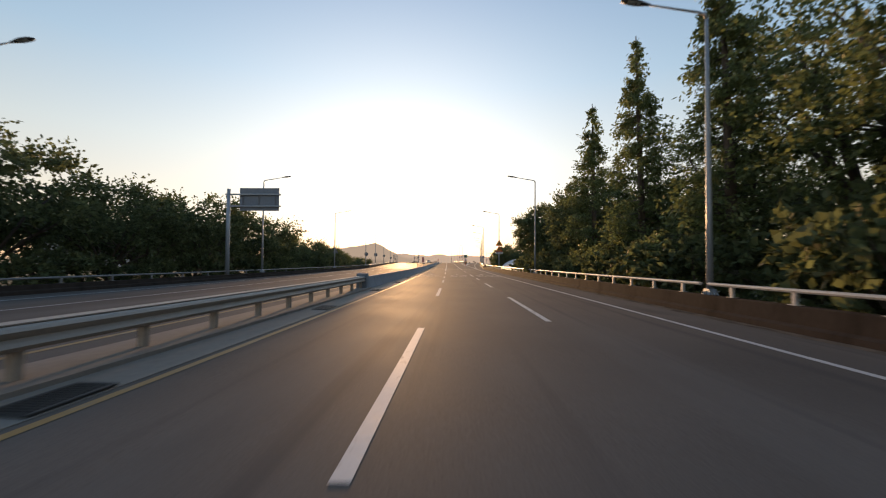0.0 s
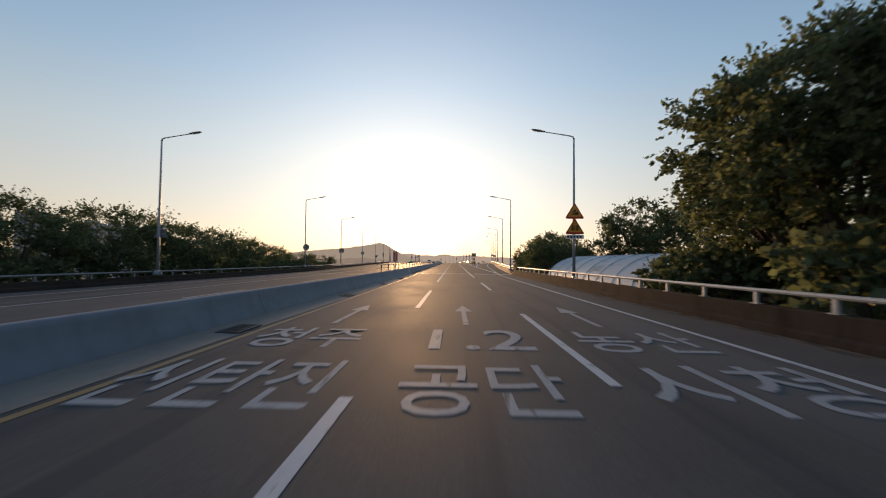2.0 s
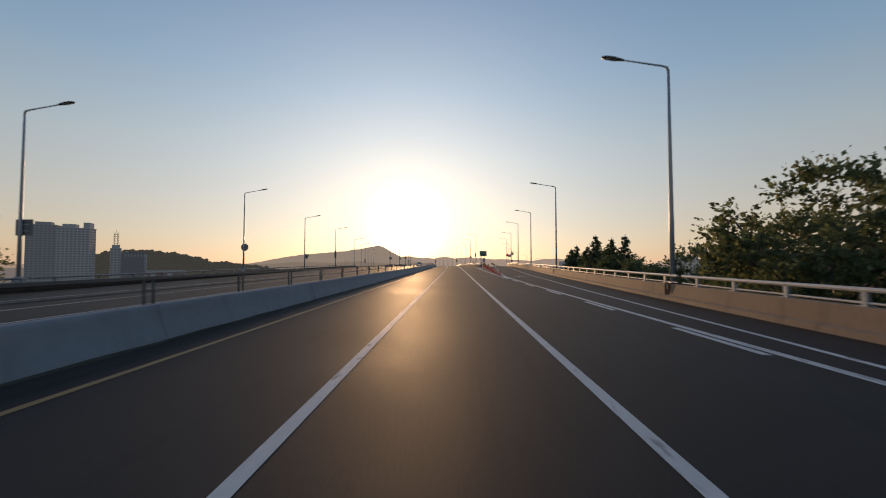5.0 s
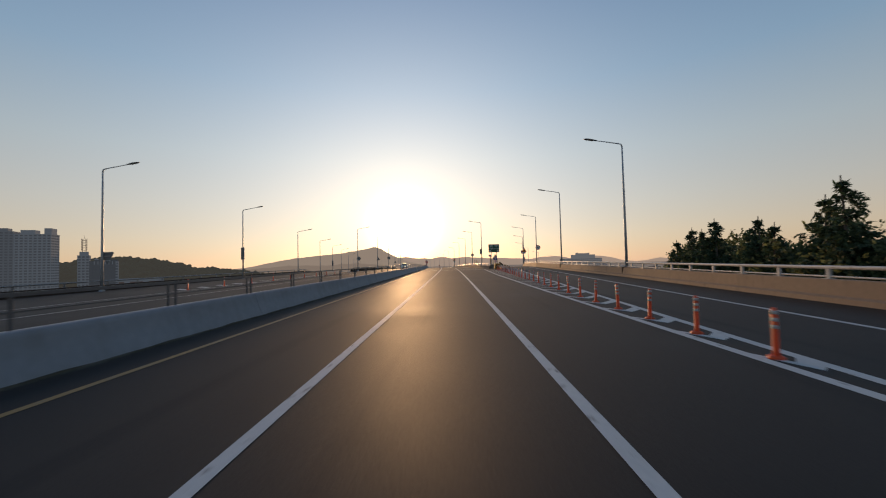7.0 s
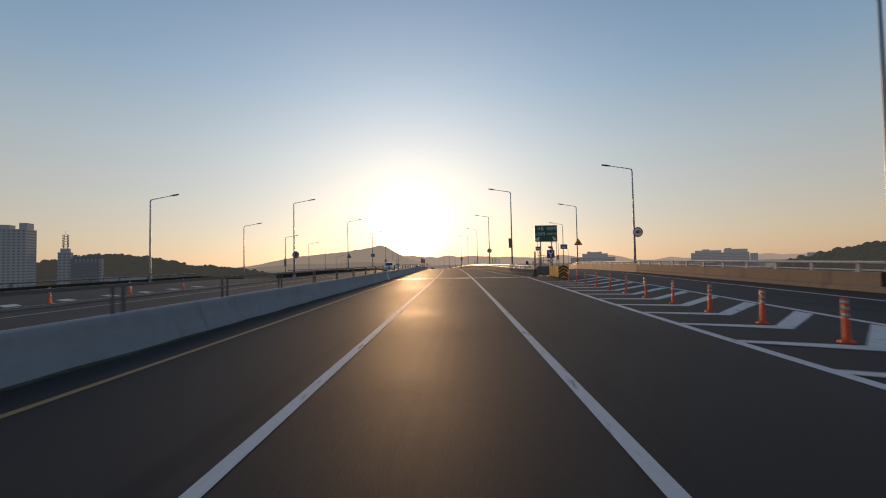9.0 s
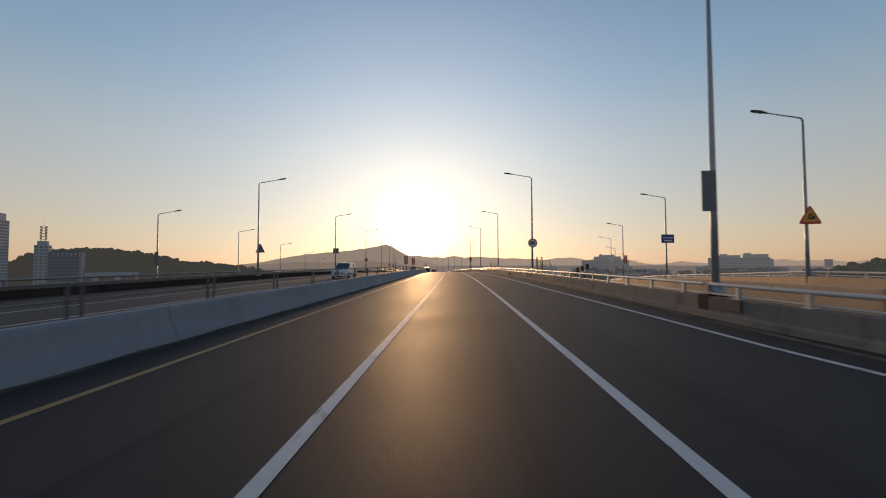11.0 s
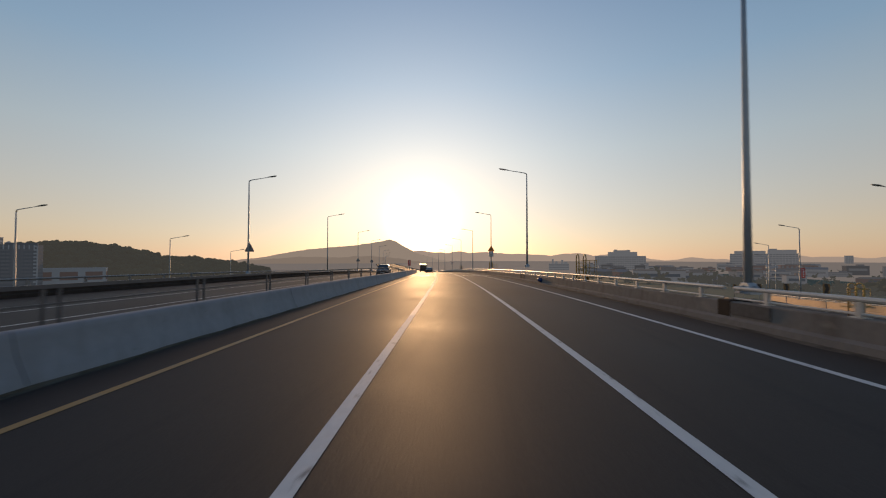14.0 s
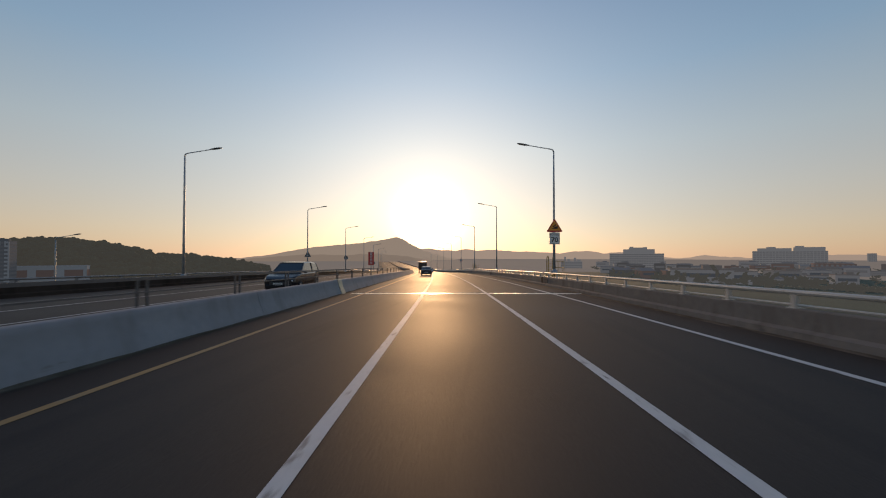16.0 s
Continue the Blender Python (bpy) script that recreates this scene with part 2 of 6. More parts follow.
# ---- mesh helpers ----
def mesh_object(name, verts, faces, material, parent=None, label="", smooth=False):
    me = bpy.data.meshes.new(name)
    me.from_pydata([tuple(v) for v in verts], [], faces)
    me.update()
    if smooth:
        me.polygons.foreach_set("use_smooth", [True] * len(me.polygons))
    if material:
        me.materials.append(material)
    ob = new(name, me)
    if parent:
        ob.parent = parent
    if label:
        ob["label"] = label
    return ob


def part(name, bm, material, parent=None, label="", smooth=False):
    """Links a bmesh as one mesh object under a thing or a part."""
    me = bpy.data.meshes.new(name)
    bmesh.ops.recalc_face_normals(bm, faces=bm.faces)
    bm.to_mesh(me)
    bm.free()
    if smooth:
        me.polygons.foreach_set("use_smooth", [True] * len(me.polygons))
    me.materials.append(material)
    ob = new(name, me)
    if parent:
        ob.parent = parent
    if label:
        ob["label"] = label
    return ob


def again(ob, m, parent=None):
    """Another object on the same mesh, at m."""
    o = new(ob.name.split(".")[0], ob.data)
    if parent:
        o.parent = parent
    o.matrix_basis = m
    return o


def bevelled(bm, size, at=(0, 0, 0), bevel=0.0, turn=(0, 0, 0)):
    """A box with broken edges in the bmesh."""
    made = bmesh.ops.create_cube(bm, size=1, matrix=pose(*at, *turn) @ Matrix.Diagonal((*size, 1)))["verts"]
    if bevel:
        bmesh.ops.bevel(bm, geom=list({e for v in made for e in v.link_edges}), offset=bevel, segments=1, affect="EDGES")
    return bm


def tube(bm, points, radii, sides=8, cap=True):
    """A tapered round bar through the points."""
    pts = [Vector(p) for p in points]
    rings = []
    for k, p in enumerate(pts):
        d = (pts[min(k + 1, len(pts) - 1)] - pts[max(k - 1, 0)]).normalized()
        q = d.to_track_quat("Z", "Y")
        r = radii[k] if isinstance(radii, (list, tuple)) else radii
        rings.append([bm.verts.new(p + q @ Vector((r * math.cos(2 * math.pi * j / sides), r * math.sin(2 * math.pi * j / sides), 0))) for j in range(sides)])
    for a, b in zip(rings, rings[1:]):
        for j in range(sides):
            bm.faces.new((a[j], a[(j + 1) % sides], b[(j + 1) % sides], b[j]))
    if cap:
        bm.faces.new(rings[0][::-1])
        bm.faces.new(rings[-1])
    return bm


def sweep(name, s0, s1, profile, material, step=2.0, closed=True, parent=None, label="", smooth=False):
    """A profile of (u, z) points, fixed or a function of s, drawn along the road."""
    n = max(1, round((s1 - s0) / step))
    prof = profile if callable(profile) else (lambda s: profile)
    verts, faces = [], []
    m = len(prof(s0))
    for k in range(n + 1):
        s = s0 + (s1 - s0) * k / n
        verts += [road(s, u, z) for u, z in prof(s)]
    for k in range(n):
        for j in range(m if closed else m - 1):
            a, b = k * m + j, k * m + (j + 1) % m
            faces.append((a, b, b + m, a + m))
    if closed:
        faces += [tuple(range(m)), tuple(range(n * m + m - 1, n * m - 1, -1))]
    ob = mesh_object(name, verts, faces, material, parent, label, smooth)
    bm = bmesh.new()
    bm.from_mesh(ob.data)
    bmesh.ops.recalc_face_normals(bm, faces=bm.faces)
    bm.to_mesh(ob.data)
    bm.free()
    if smooth:
        ob.data.set_sharp_from_angle(angle=0.7)
    return ob


def box_profile(u0, u1, z0, z1):
    return [(u0, z0), (u1, z0), (u1, z1), (u0, z1)]

# ---- the ground, the carriageways and their lines ----
S0, S1 = -70.0, 900.0


def lift(s, u):
    """How far the ramp's cross fall raises its surface."""
    return max(0, u - 5.6) * 0.028 * ease(s, 100, 150)


def ramp_lamp_u(s):
    """Where the ramp's outer kerb runs."""
    return float(np.interp(s, (90, 117.6, 142.6, 168.9, 191, 213.7, 237, 260, 281.5, 303, 313, 322.85, 343.5, 359.7, 375.3, 395), (7.2, 8.95, 10.65, 13.0, 14.5, 16.3, 18.75, 23.2, 28.4, 35.6, 40.3, 46.0, 60.2, 74.6, 92.0, 117.0)))


def ramp_width(s):
    return float(np.interp(s, (225, 262, 310, 345, 395), (6.4, 7.7, 7.9, 8.6, 10.0)))


def ramp_z(s):
    return float(np.interp(s, (212, 237, 260, 281.5, 303, 322.85, 343.5, 359.7, 375.3, 395), (0.0, -0.2, -1.15, -2.1, -2.95, -3.95, -5.0, -6.5, -7.9, -9.6)))


def ground_z(x, y):
    low = -10.5 - 16.5 * ease(abs(x + 6), 90, 330) - 16.5 * ease(y, 420, 900) * (1 - ease(abs(x + 6), 90, 330))
    near = -0.5 + float(np.interp(y, _s, _z))
    side = ease(abs(x + 6), 70, 160)
    f = max(ease(y, 85, 135), side * 0.55)
    return near * (1 - f) + low * f + 0.5 * noise.noise(Vector((x * 0.01, y * 0.01, 3)))


def build_ground():
    xs = sorted({*np.concatenate([np.linspace(-5200, -200, 22), np.linspace(-190, 190, 60), np.linspace(200, 5200, 22)]).tolist()})
    ys = sorted({*np.concatenate([np.linspace(-700, -80, 10), np.linspace(-70, 260, 60), np.linspace(280, 5200, 34)]).tolist()})
    verts = [(x, y, ground_z(x, y)) for y in ys for x in xs]
    w = len(xs)
    faces = [(j * w + i, j * w + i + 1, (j + 1) * w + i + 1, (j + 1) * w + i) for j in range(len(ys) - 1) for i in range(w - 1)]
    ob = mesh_object("ground", verts, faces, GROUND, smooth=True)
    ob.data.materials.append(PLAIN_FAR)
    # beyond 820 m the ground takes the material with haze glow mixed in
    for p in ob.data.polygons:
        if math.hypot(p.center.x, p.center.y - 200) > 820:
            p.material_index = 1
    return tagged(ob, "dull green and brown low ground under the evening haze", "ground", kind="structure")


build_ground()


def right_edge(s):
    """The outer edge of the right-hand deck: the main road, then with the ramp."""
    if s < 90:
        return 7.25
    if s < 213:
        return ramp_lamp_u(s) + 0.1
    return 7.3


def deck_profile(s):
    r = right_edge(s)
    thick = 0.35 + 1.4 * ease(s, 88, 96)
    return [(-6.6, 0.0), (-4.95, 0.0), (-1.65, 0.012), (1.65, 0.012), (5.6, 0.0), (r, lift(s, r)), (r, lift(s, r) - thick), (-6.6, -thick)]


tagged(sweep("road_east", S0, 90.9, deck_profile, ASPHALT, 2.5), "grey worn asphalt carriageway with three lanes", "road", kind="structure")
tagged(sweep("road_ramp_fork", 90.92, 212.5, deck_profile, ASPHALT_NEW, 2.5), "dark newer asphalt carriageway widening into an exit ramp", "road", kind="structure")
road_deck_b = sweep("road_bridge", 212.52, S1, lambda s: [(-6.6, 0.0), (-4.95, 0.0), (-1.65, 0.012), (1.65, 0.012), (5.6, 0.0), (7.3, 0), (7.3, -1.7), (-6.6, -1.7)], ASPHALT_NEW, 4)
tagged(road_deck_b, "dark grey asphalt bridge carriageway curving gently away", "road", kind="structure")


def left_edge(s):
    return float(np.interp(s, (-80, 80, 100, 121, 156, 190, 214, 224, 226, 900), (-20.9, -20.9, -21.2, -23.2, -26.2, -28.2, -29.6, -30.2, -20.9, -20.9)))


def opposite_profile(s):
    out = -20.6 if s > 225 else left_edge(s) + 0.3
    under = -0.4 - 1.3 * ease(s, 88, 96)
    return [(out, -0.02), (-7.0, -0.02), (-7.0, under), (out, under)]


tagged(sweep("road_opposite", S0, 90.9, opposite_profile, ASPHALT, 2.5), "grey worn asphalt carriageway for oncoming traffic", "road", kind="structure")
tagged(sweep("road_opposite_bridge", 90.92, S1, opposite_profile, ASPHALT_NEW, 2.5), "dark asphalt bridge carriageway for oncoming traffic", "road", kind="structure")


def ramp_profile(s):
    o = ramp_lamp_u(s)
    keep = 1 - ease(s, 225, 250)
    z = ramp_z(s) + lift(s, o - 6.4) * keep
    outer = ramp_z(s) + lift(s, o) * keep + 0.25 * (1 - keep)
    w = ramp_width(s)
    return [(o - w, z), (o, outer), (o, z - 1.4), (o - w, z - 1.4)]


tagged(sweep("ramp", 212.55, 393, ramp_profile, ASPHALT_NEW, 4), "dark asphalt exit ramp descending away from the bridge", "ramp", kind="structure")
tagged(sweep("ramp_opposite", 224, 420, lambda s: [(-30.2 - (s - 224) * 0.12, -1.0 * ease(s, 215, 260) - (s - 224) * 0.022), (-23.5 - (s - 224) * 0.12, -1.0 * ease(s, 215, 260) - (s - 224) * 0.022), (-23.5 - (s - 224) * 0.12, -2.0 - (s - 224) * 0.022), (-30.2 - (s - 224) * 0.12, -2.0 - (s - 224) * 0.022)], ASPHALT_NEW, 4), "dark asphalt slip road beside the far carriageway", "ramp", kind="structure")


def crown(u):
    return float(np.interp(u, (-6.6, -4.95, -1.65, 1.65, 5.6, 7), (0, 0, 0.012, 0.012, 0, 0)))


def stripe(name, s0, s1, u, width, material, parent, step=4.0, z=0.006, label=""):
    """A painted line, a few millimetres thick."""
    at = u if callable(u) else (lambda s: u)
    return sweep(name, s0, s1, lambda s: [(at(s) - width / 2, crown(at(s)) + lift(s, at(s)) + z), (at(s) + width / 2, crown(at(s)) + lift(s, at(s)) + z)], material, step, False, parent, label)


lines = tagged(new("lane_markings"), "white and yellow painted lane lines, slightly worn", "road marking", kind="structure")
stripe("yellow_edge_line", S0, S1, -4.8, 0.13, PAINT_YELLOW, lines, 2.5)
# broken lines at first, then solid towards the bridge
for line_u, starts in ((-1.65, ((-10, -4), (2.7, 9.4), (18.8, 24.8), (31.5, 36.0), (41.1, 45.5), (54.4, 62.6))), (1.68, ((-2.5, 2.2), (10.7, 18.4), (25.9, 30.8), (37.0, 40.8), (46.1, 53.2), (63.3, 70.8)))):
    for a, b in starts:
        stripe("dash", a, b, line_u, 0.16, PAINT_WHITE, lines, 4)
stripe("solid_line", 71.2, S1, -1.65, 0.16, PAINT_WHITE, lines, 2.5)
stripe("solid_line", 80.2, S1, 1.67, 0.16, PAINT_WHITE, lines, 2.5)
stripe("edge_line", S0, 89.2, 5.1, 0.15, PAINT_WHITE, lines, 2.5)

# ---- barriers, parapets and rails ----
BARRIER = [(-5.88, 0.0), (-5.91, 0.09), (-5.96, 0.2), (-6.02, 0.33), (-6.07, 0.48), (-6.1, 0.62), (-6.12, 0.705), (-6.15, 0.73), (-6.29, 0.73), (-6.32, 0.705), (-6.34, 0.62), (-6.37, 0.48), (-6.42, 0.33), (-6.48, 0.2), (-6.53, 0.09), (-6.56, 0.0)]


def barrier(s0, s1, label):
    """A length of sloped concrete median barrier, cast in sections with open joints."""
    thing = tagged(new("median_barrier"), label, "barrier", group="median barriers", kind="structure")
    count = max(1, round((s1 - s0) / 9.0))
    for k in range(count):
        a, b = s0 + (s1 - s0) * k / count, s0 + (s1 - s0) * (k + 1) / count
        sweep("section", a, b - 0.02, BARRIER, CONCRETE, 3, True, thing, smooth=True)
    return thing


barrier(23.6, 90.7, "pale grey sloped concrete median barrier with stained joints")
barrier(91.5, 213.2, "pale grey sloped concrete median barrier on the bridge")
barrier(214.0, 330.0, "pale grey sloped concrete median barrier on the bridge")
barrier(330.6, 620.0, "pale grey concrete median barrier curving into the distance")
tagged(sweep("gutter", S0, 90.7, [(-5.875, 0.0), (-4.98, 0.0), (-4.98, 0.012), (-5.875, 0.04)], GUTTER, 3), "pale concrete gutter strip along the median", "gutter", kind="structure")
tagged(sweep("kerb_strip", -70, 23.5, box_profile(-6.9, -5.75, 0.0, 0.10), GUTTER, 3), "low concrete median kerb under the guard rail", "kerb", kind="structure")

GRIME = mat("mossy_barrier_foot_grime", (0.075, 0.070, 0.055), 0.95, vary=0.4, grain=12, blotch=1.2, spec=0.02, stain=((0.10, 0.095, 0.08), 4.0, 0.5, 0.65, (1.0, 0.4, 1.0)))
for a, b in ((91.6, 213.1), (214.1, 329.9), (330.7, 480.0)):
    tagged(sweep("foot_grime", a, b, lambda s: [(-5.80 + 0.02 * math.sin(s * 1.3) + 0.02 * math.sin(s * 3.1 + 1), 0.003), (-5.873, 0.012), (-5.884, 0.035 + 0.008 * math.sin(s * 2.3) + 0.006 * math.sin(s * 5.1))], GRIME, 0.6, False), "dark mossy dirt gathered along the barrier's foot", "roadside dirt", kind="structure")
END_BEIGE = mat("worn_cream_paint", (0.55, 0.48, 0.34), 0.7, vary=0.2, grain=8, blotch=2.0, stain=((0.15, 0.12, 0.08), 5.0, 0.55, 0.7, (1, 1, 1)))
for s_end in (91.1, 213.6, 330.3):
    tagged(sweep("joint_cover", s_end - 0.36, s_end + 0.36, [(u + (0.03 if u > -6.2 else -0.03), z + (0.03 if z > 0.5 else 0)) for u, z in BARRIER], END_BEIGE, 1), "cream painted steel cover over the barrier's expansion joint", "joint cover", group="barrier joint covers")

STEEL_TOOTH = mat("polished_joint_steel", (0.62, 0.62, 0.6), 0.3, metal=0.9, vary=0.2, grain=30, blotch=2)
for s_joint, right_u in ((90.9, 6.9), (213.4, 7.0), (330.3, 6.9)):
    joint = tagged(new("expansion_joint"), "steel finger expansion joint set across the carriageway", "expansion joint", group="expansion joints", kind="structure")
    for side, ds in (("near_plate", -0.12), ("far_plate", 0.12)):
        sweep(side, s_joint + ds - 0.09, s_joint + ds + 0.09, [(-5.5, 0.004), (-1.65, 0.016), (1.65, 0.016), (right_u, 0.004), (right_u, -0.05), (-5.5, -0.05)], STEEL_TOOTH, 1, True, joint)
    bmt = bmesh.new()
    bevelled(bmt, (0.05, 0.14, 0.03), bevel=0.008)
    tooth = part("finger", bmt, STEEL_TOOTH, joint)
    tooth.matrix_basis = on_road(s_joint, -5.4, 0.006)
    for k in range(1, 90):
        u = -5.4 + k * 0.137
        if u < right_u:
            again(tooth, on_road(s_joint + (0.02 if k % 2 else -0.02), u, crown(u) + 0.006), joint)


def w_beam(flip=1):
    """The profile of a corrugated guard-rail beam, from its mid height."""
    pts = [(0.0, -0.155), (0.045, -0.13), (0.08, -0.09), (0.045, -0.045), (0.0, 0.0), (0.045, 0.045), (0.08, 0.09), (0.045, 0.13), (0.0, 0.155)]
    return [(flip * a, b) for a, b in pts] + [(flip * (a - 0.006), b) for a, b in pts[::-1]]


# the steel median rail before the concrete barrier starts
rail_thing = tagged(new("median_guard_rail"), "dusty galvanised double-sided guard rail on square posts", "guard rail")
for side in (1, -1):
    sweep("beam", -70, 23.4, [(-6.2 + side * 0.14 + a, 0.62 + b) for a, b in w_beam(side)], GALV, 4, True, rail_thing)
sweep("rail_cap", -70, 23.4, box_profile(-6.33, -6.07, 0.785, 0.80), GALV, 4, True, rail_thing)
bm = bmesh.new()
bevelled(bm, (0.13, 0.13, 0.72), (0, 0, 0.36), 0.01)
post0 = part("post", bm, GALV, rail_thing)
post0.matrix_basis = on_road(22.6, -6.2, 0.06)
for k in range(1, 46):
    again(post0, on_road(22.6 - 2.0 * k, -6.2, 0.06), rail_thing)
bm = bmesh.new()
bevelled(bm, (1.0, 0.9, 1.0), (0, 0, 0.5), 0.06)
end_block = part("barrier_end_block", bm, CONCRETE)
end_block.matrix_basis = on_road(23.2, -6.22, 0.0)
end_block.scale = (0.62, 0.6, 0.95)
tagged(end_block, "chipped grey concrete end block where the barrier begins", "barrier end")


def parapet(name, s0, s1, u, material, label, z=0.0, height=0.62, step=3.0, inner=-1):
    """A low bridge wall with a sloped toe; u is the line of its middle."""
    at = u if callable(u) else (lambda s: u)
    zz = z if callable(z) else (lambda s: z)
    top = height if callable(height) else (lambda s: height)
    i = inner
    return tagged(sweep(name, s0, s1, lambda s: [(at(s) + i * 0.30, zz(s) - 0.05), (at(s) + i * 0.28, zz(s) + 0.14), (at(s) + i * 0.17, zz(s) + 0.20), (at(s) + i * 0.15, zz(s) + top(s) - 0.02), (at(s) + i * 0.13, zz(s) + top(s)), (at(s) - i * 0.13, zz(s) + top(s)), (at(s) - i * 0.15, zz(s) + top(s) - 0.02), (at(s) - i * 0.16, zz(s) - 0.6)], material, step), label, "parapet", kind="structure")


def hand_rail(s0, s1, u, z=0.62, post_step=2.0, tone=None, label="", double=True, up=0.40):
    """A tubular rail on short posts along a wall's top, in one length between two lamps."""
    tone = tone or RAIL_PAINT
    at = u if callable(u) else (lambda s: u)
    zz = z if callable(z) else (lambda s: z)
    thing = tagged(new("bridge_rail"), label or "weathered pale painted steel bridge rail on short posts", "rail", group="bridge rails")
    r = 0.055
    ring = [(r * math.cos(2 * math.pi * k / 8) * 1.1, r * math.sin(2 * math.pi * k / 8)) for k in range(8)]
    sweep("top_rail", s0, s1, lambda s: [(at(s) + a, zz(s) + up - 0.06 + b) for a, b in ring], tone, 3, True, thing, smooth=True)
    if double:
        sweep("lower_rail", s0, s1, lambda s: [(at(s) + a * 0.5, zz(s) + 0.07 + b * 0.5) for a, b in ring], tone, 3, True, thing, smooth=True)
    b = bmesh.new()
    bevelled(b, (0.09, 0.13, up - 0.10), (0, 0, (up - 0.10) / 2), 0.012)
    bevelled(b, (0.2, 0.24, 0.015), (0, 0, 0.0075))
    first = part("post", b, tone, thing)
    count = int((s1 - s0) / post_step)
    for k in range(count):
        s = s0 + (k + 0.5) * (s1 - s0) / count
        m = on_road(s, at(s), zz(s))
        if k == 0:
            first.matrix_basis = m
        else:
            again(first, m, thing)
    return thing


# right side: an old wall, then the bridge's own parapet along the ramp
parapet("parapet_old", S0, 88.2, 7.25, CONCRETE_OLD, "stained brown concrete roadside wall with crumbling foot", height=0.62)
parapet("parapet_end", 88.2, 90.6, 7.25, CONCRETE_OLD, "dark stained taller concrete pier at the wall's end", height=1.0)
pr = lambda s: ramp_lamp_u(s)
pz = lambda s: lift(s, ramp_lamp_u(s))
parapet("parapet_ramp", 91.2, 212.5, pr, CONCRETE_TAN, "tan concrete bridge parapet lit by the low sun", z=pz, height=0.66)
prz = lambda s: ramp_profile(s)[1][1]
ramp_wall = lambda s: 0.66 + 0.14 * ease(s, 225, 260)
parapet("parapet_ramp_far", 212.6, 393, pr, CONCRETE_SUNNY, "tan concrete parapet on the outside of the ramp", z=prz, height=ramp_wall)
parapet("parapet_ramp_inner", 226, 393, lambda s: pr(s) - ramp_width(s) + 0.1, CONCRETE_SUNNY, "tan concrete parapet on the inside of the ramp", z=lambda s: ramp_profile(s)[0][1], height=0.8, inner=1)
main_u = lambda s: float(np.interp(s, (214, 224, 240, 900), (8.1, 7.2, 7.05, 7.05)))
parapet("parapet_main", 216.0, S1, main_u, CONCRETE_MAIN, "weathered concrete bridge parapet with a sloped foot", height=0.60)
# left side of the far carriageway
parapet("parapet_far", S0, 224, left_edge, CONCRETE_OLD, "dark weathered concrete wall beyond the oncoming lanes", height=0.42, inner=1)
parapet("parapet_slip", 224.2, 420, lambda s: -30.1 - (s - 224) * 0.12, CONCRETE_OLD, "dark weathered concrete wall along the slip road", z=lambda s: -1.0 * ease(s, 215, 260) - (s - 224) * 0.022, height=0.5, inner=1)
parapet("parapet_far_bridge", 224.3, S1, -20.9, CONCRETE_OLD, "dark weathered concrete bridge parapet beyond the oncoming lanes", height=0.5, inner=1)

tagged(sweep("dust_strip", S0, 88, lambda s: [(6.62 + 0.06 * math.sin(s * 0.9) + 0.05 * math.sin(s * 2.7), 0.003), (6.96, 0.006)], DUST, 0.7, False), "pale sandy dust along the wall's foot", "roadside dust", kind="structure")
tagged(sweep("dust_strip_bridge", 217, 420, lambda s: [(6.50 + 0.05 * math.sin(s * 0.8) + 0.04 * math.sin(s * 2.2), 0.003), (6.77, 0.006)], DUST, 1.0, False), "pale dust along the bridge parapet's foot", "roadside dust", kind="structure")
# stations of the lamps; with each, how far out it stands and the height of its foot
LAMPS_RIGHT = {-15.0: (7.42, 0.44), 13.0: (7.42, 0.5), 39.5: (7.42, 0.5), 66.65: (7.34, 0.44), 93.55: (7.14, 0.46)}
LAMPS_RAMP = {117.6: (9.0, 0.45), 143.45: (10.85, 0.25), 168.9: (13.1, 0.61), 191.0: (14.55, 0.83), 213.7: (16.42, 0.22), 237.0: (18.7, 0.05), 259.3: (23.2, -0.55), 281.5: (28.4, -1.4), 302.5: (35.6, -2.0), 322.85: (46.1, -3.0), 343.45: (60.3, -4.05), 359.7: (74.7, -5.6), 375.3: (92.1, -6.95)}
LAMPS_MAIN = {227.0: (7.38, 0.69), 254.4: (7.4, 0.75), 282.3: (7.55, 0.78), 310.8: (7.5, 1.3), 339.2: (7.8, 0.9), 367.6: (7.8, 0.9), 394.8: (7.7, 0.8), 423.0: (7.7, 0.8), 451.0: (7.7, 0.8), 479.0: (7.7, 0.8), 507.0: (7.7, 0.8), 535.0: (7.7, 0.8)}
LAMPS_LEFT = {-15.0: (-20.6, 0.5), 14.9: (-20.3, 0.5), 39.93: (-20.15, 0.5), 67.5: (-20.66, 0.53), 95.5: (-21.1, 0.6), 121.7: (-23.6, 0.52), 147.5: (-25.2, 0.5), 168.7: (-25.9, -0.2), 191.8: (-27.4, -0.26)}
LAMPS_SLIP = {214.0: (-28.45, -1.45), 236.5: (-31.3, -1.9), 260.0: (-34.5, -2.0), 283.6: (-37.35, -2.05), 307.0: (-39.3, -2.9), 330.8: (-41.1, -3.85), 354.0: (-43.5, -4.8)}
LAMPS_LEFT_MAIN = {227.2: (-20.06, -0.05), 254.5: (-20.1, 0.38), 282.4: (-20.15, 0.45), 310.9: (-20.25, 0.59), 339.2: (-20.1, 0.54), 367.9: (-20.0, 0.45), 395.5: (-20.1, 0.45), 423.5: (-20.1, 0.45), 451.5: (-20.1, 0.45), 479.0: (-20.1, 0.45), 507.0: (-20.1, 0.45), 535.0: (-20.1, 0.45)}

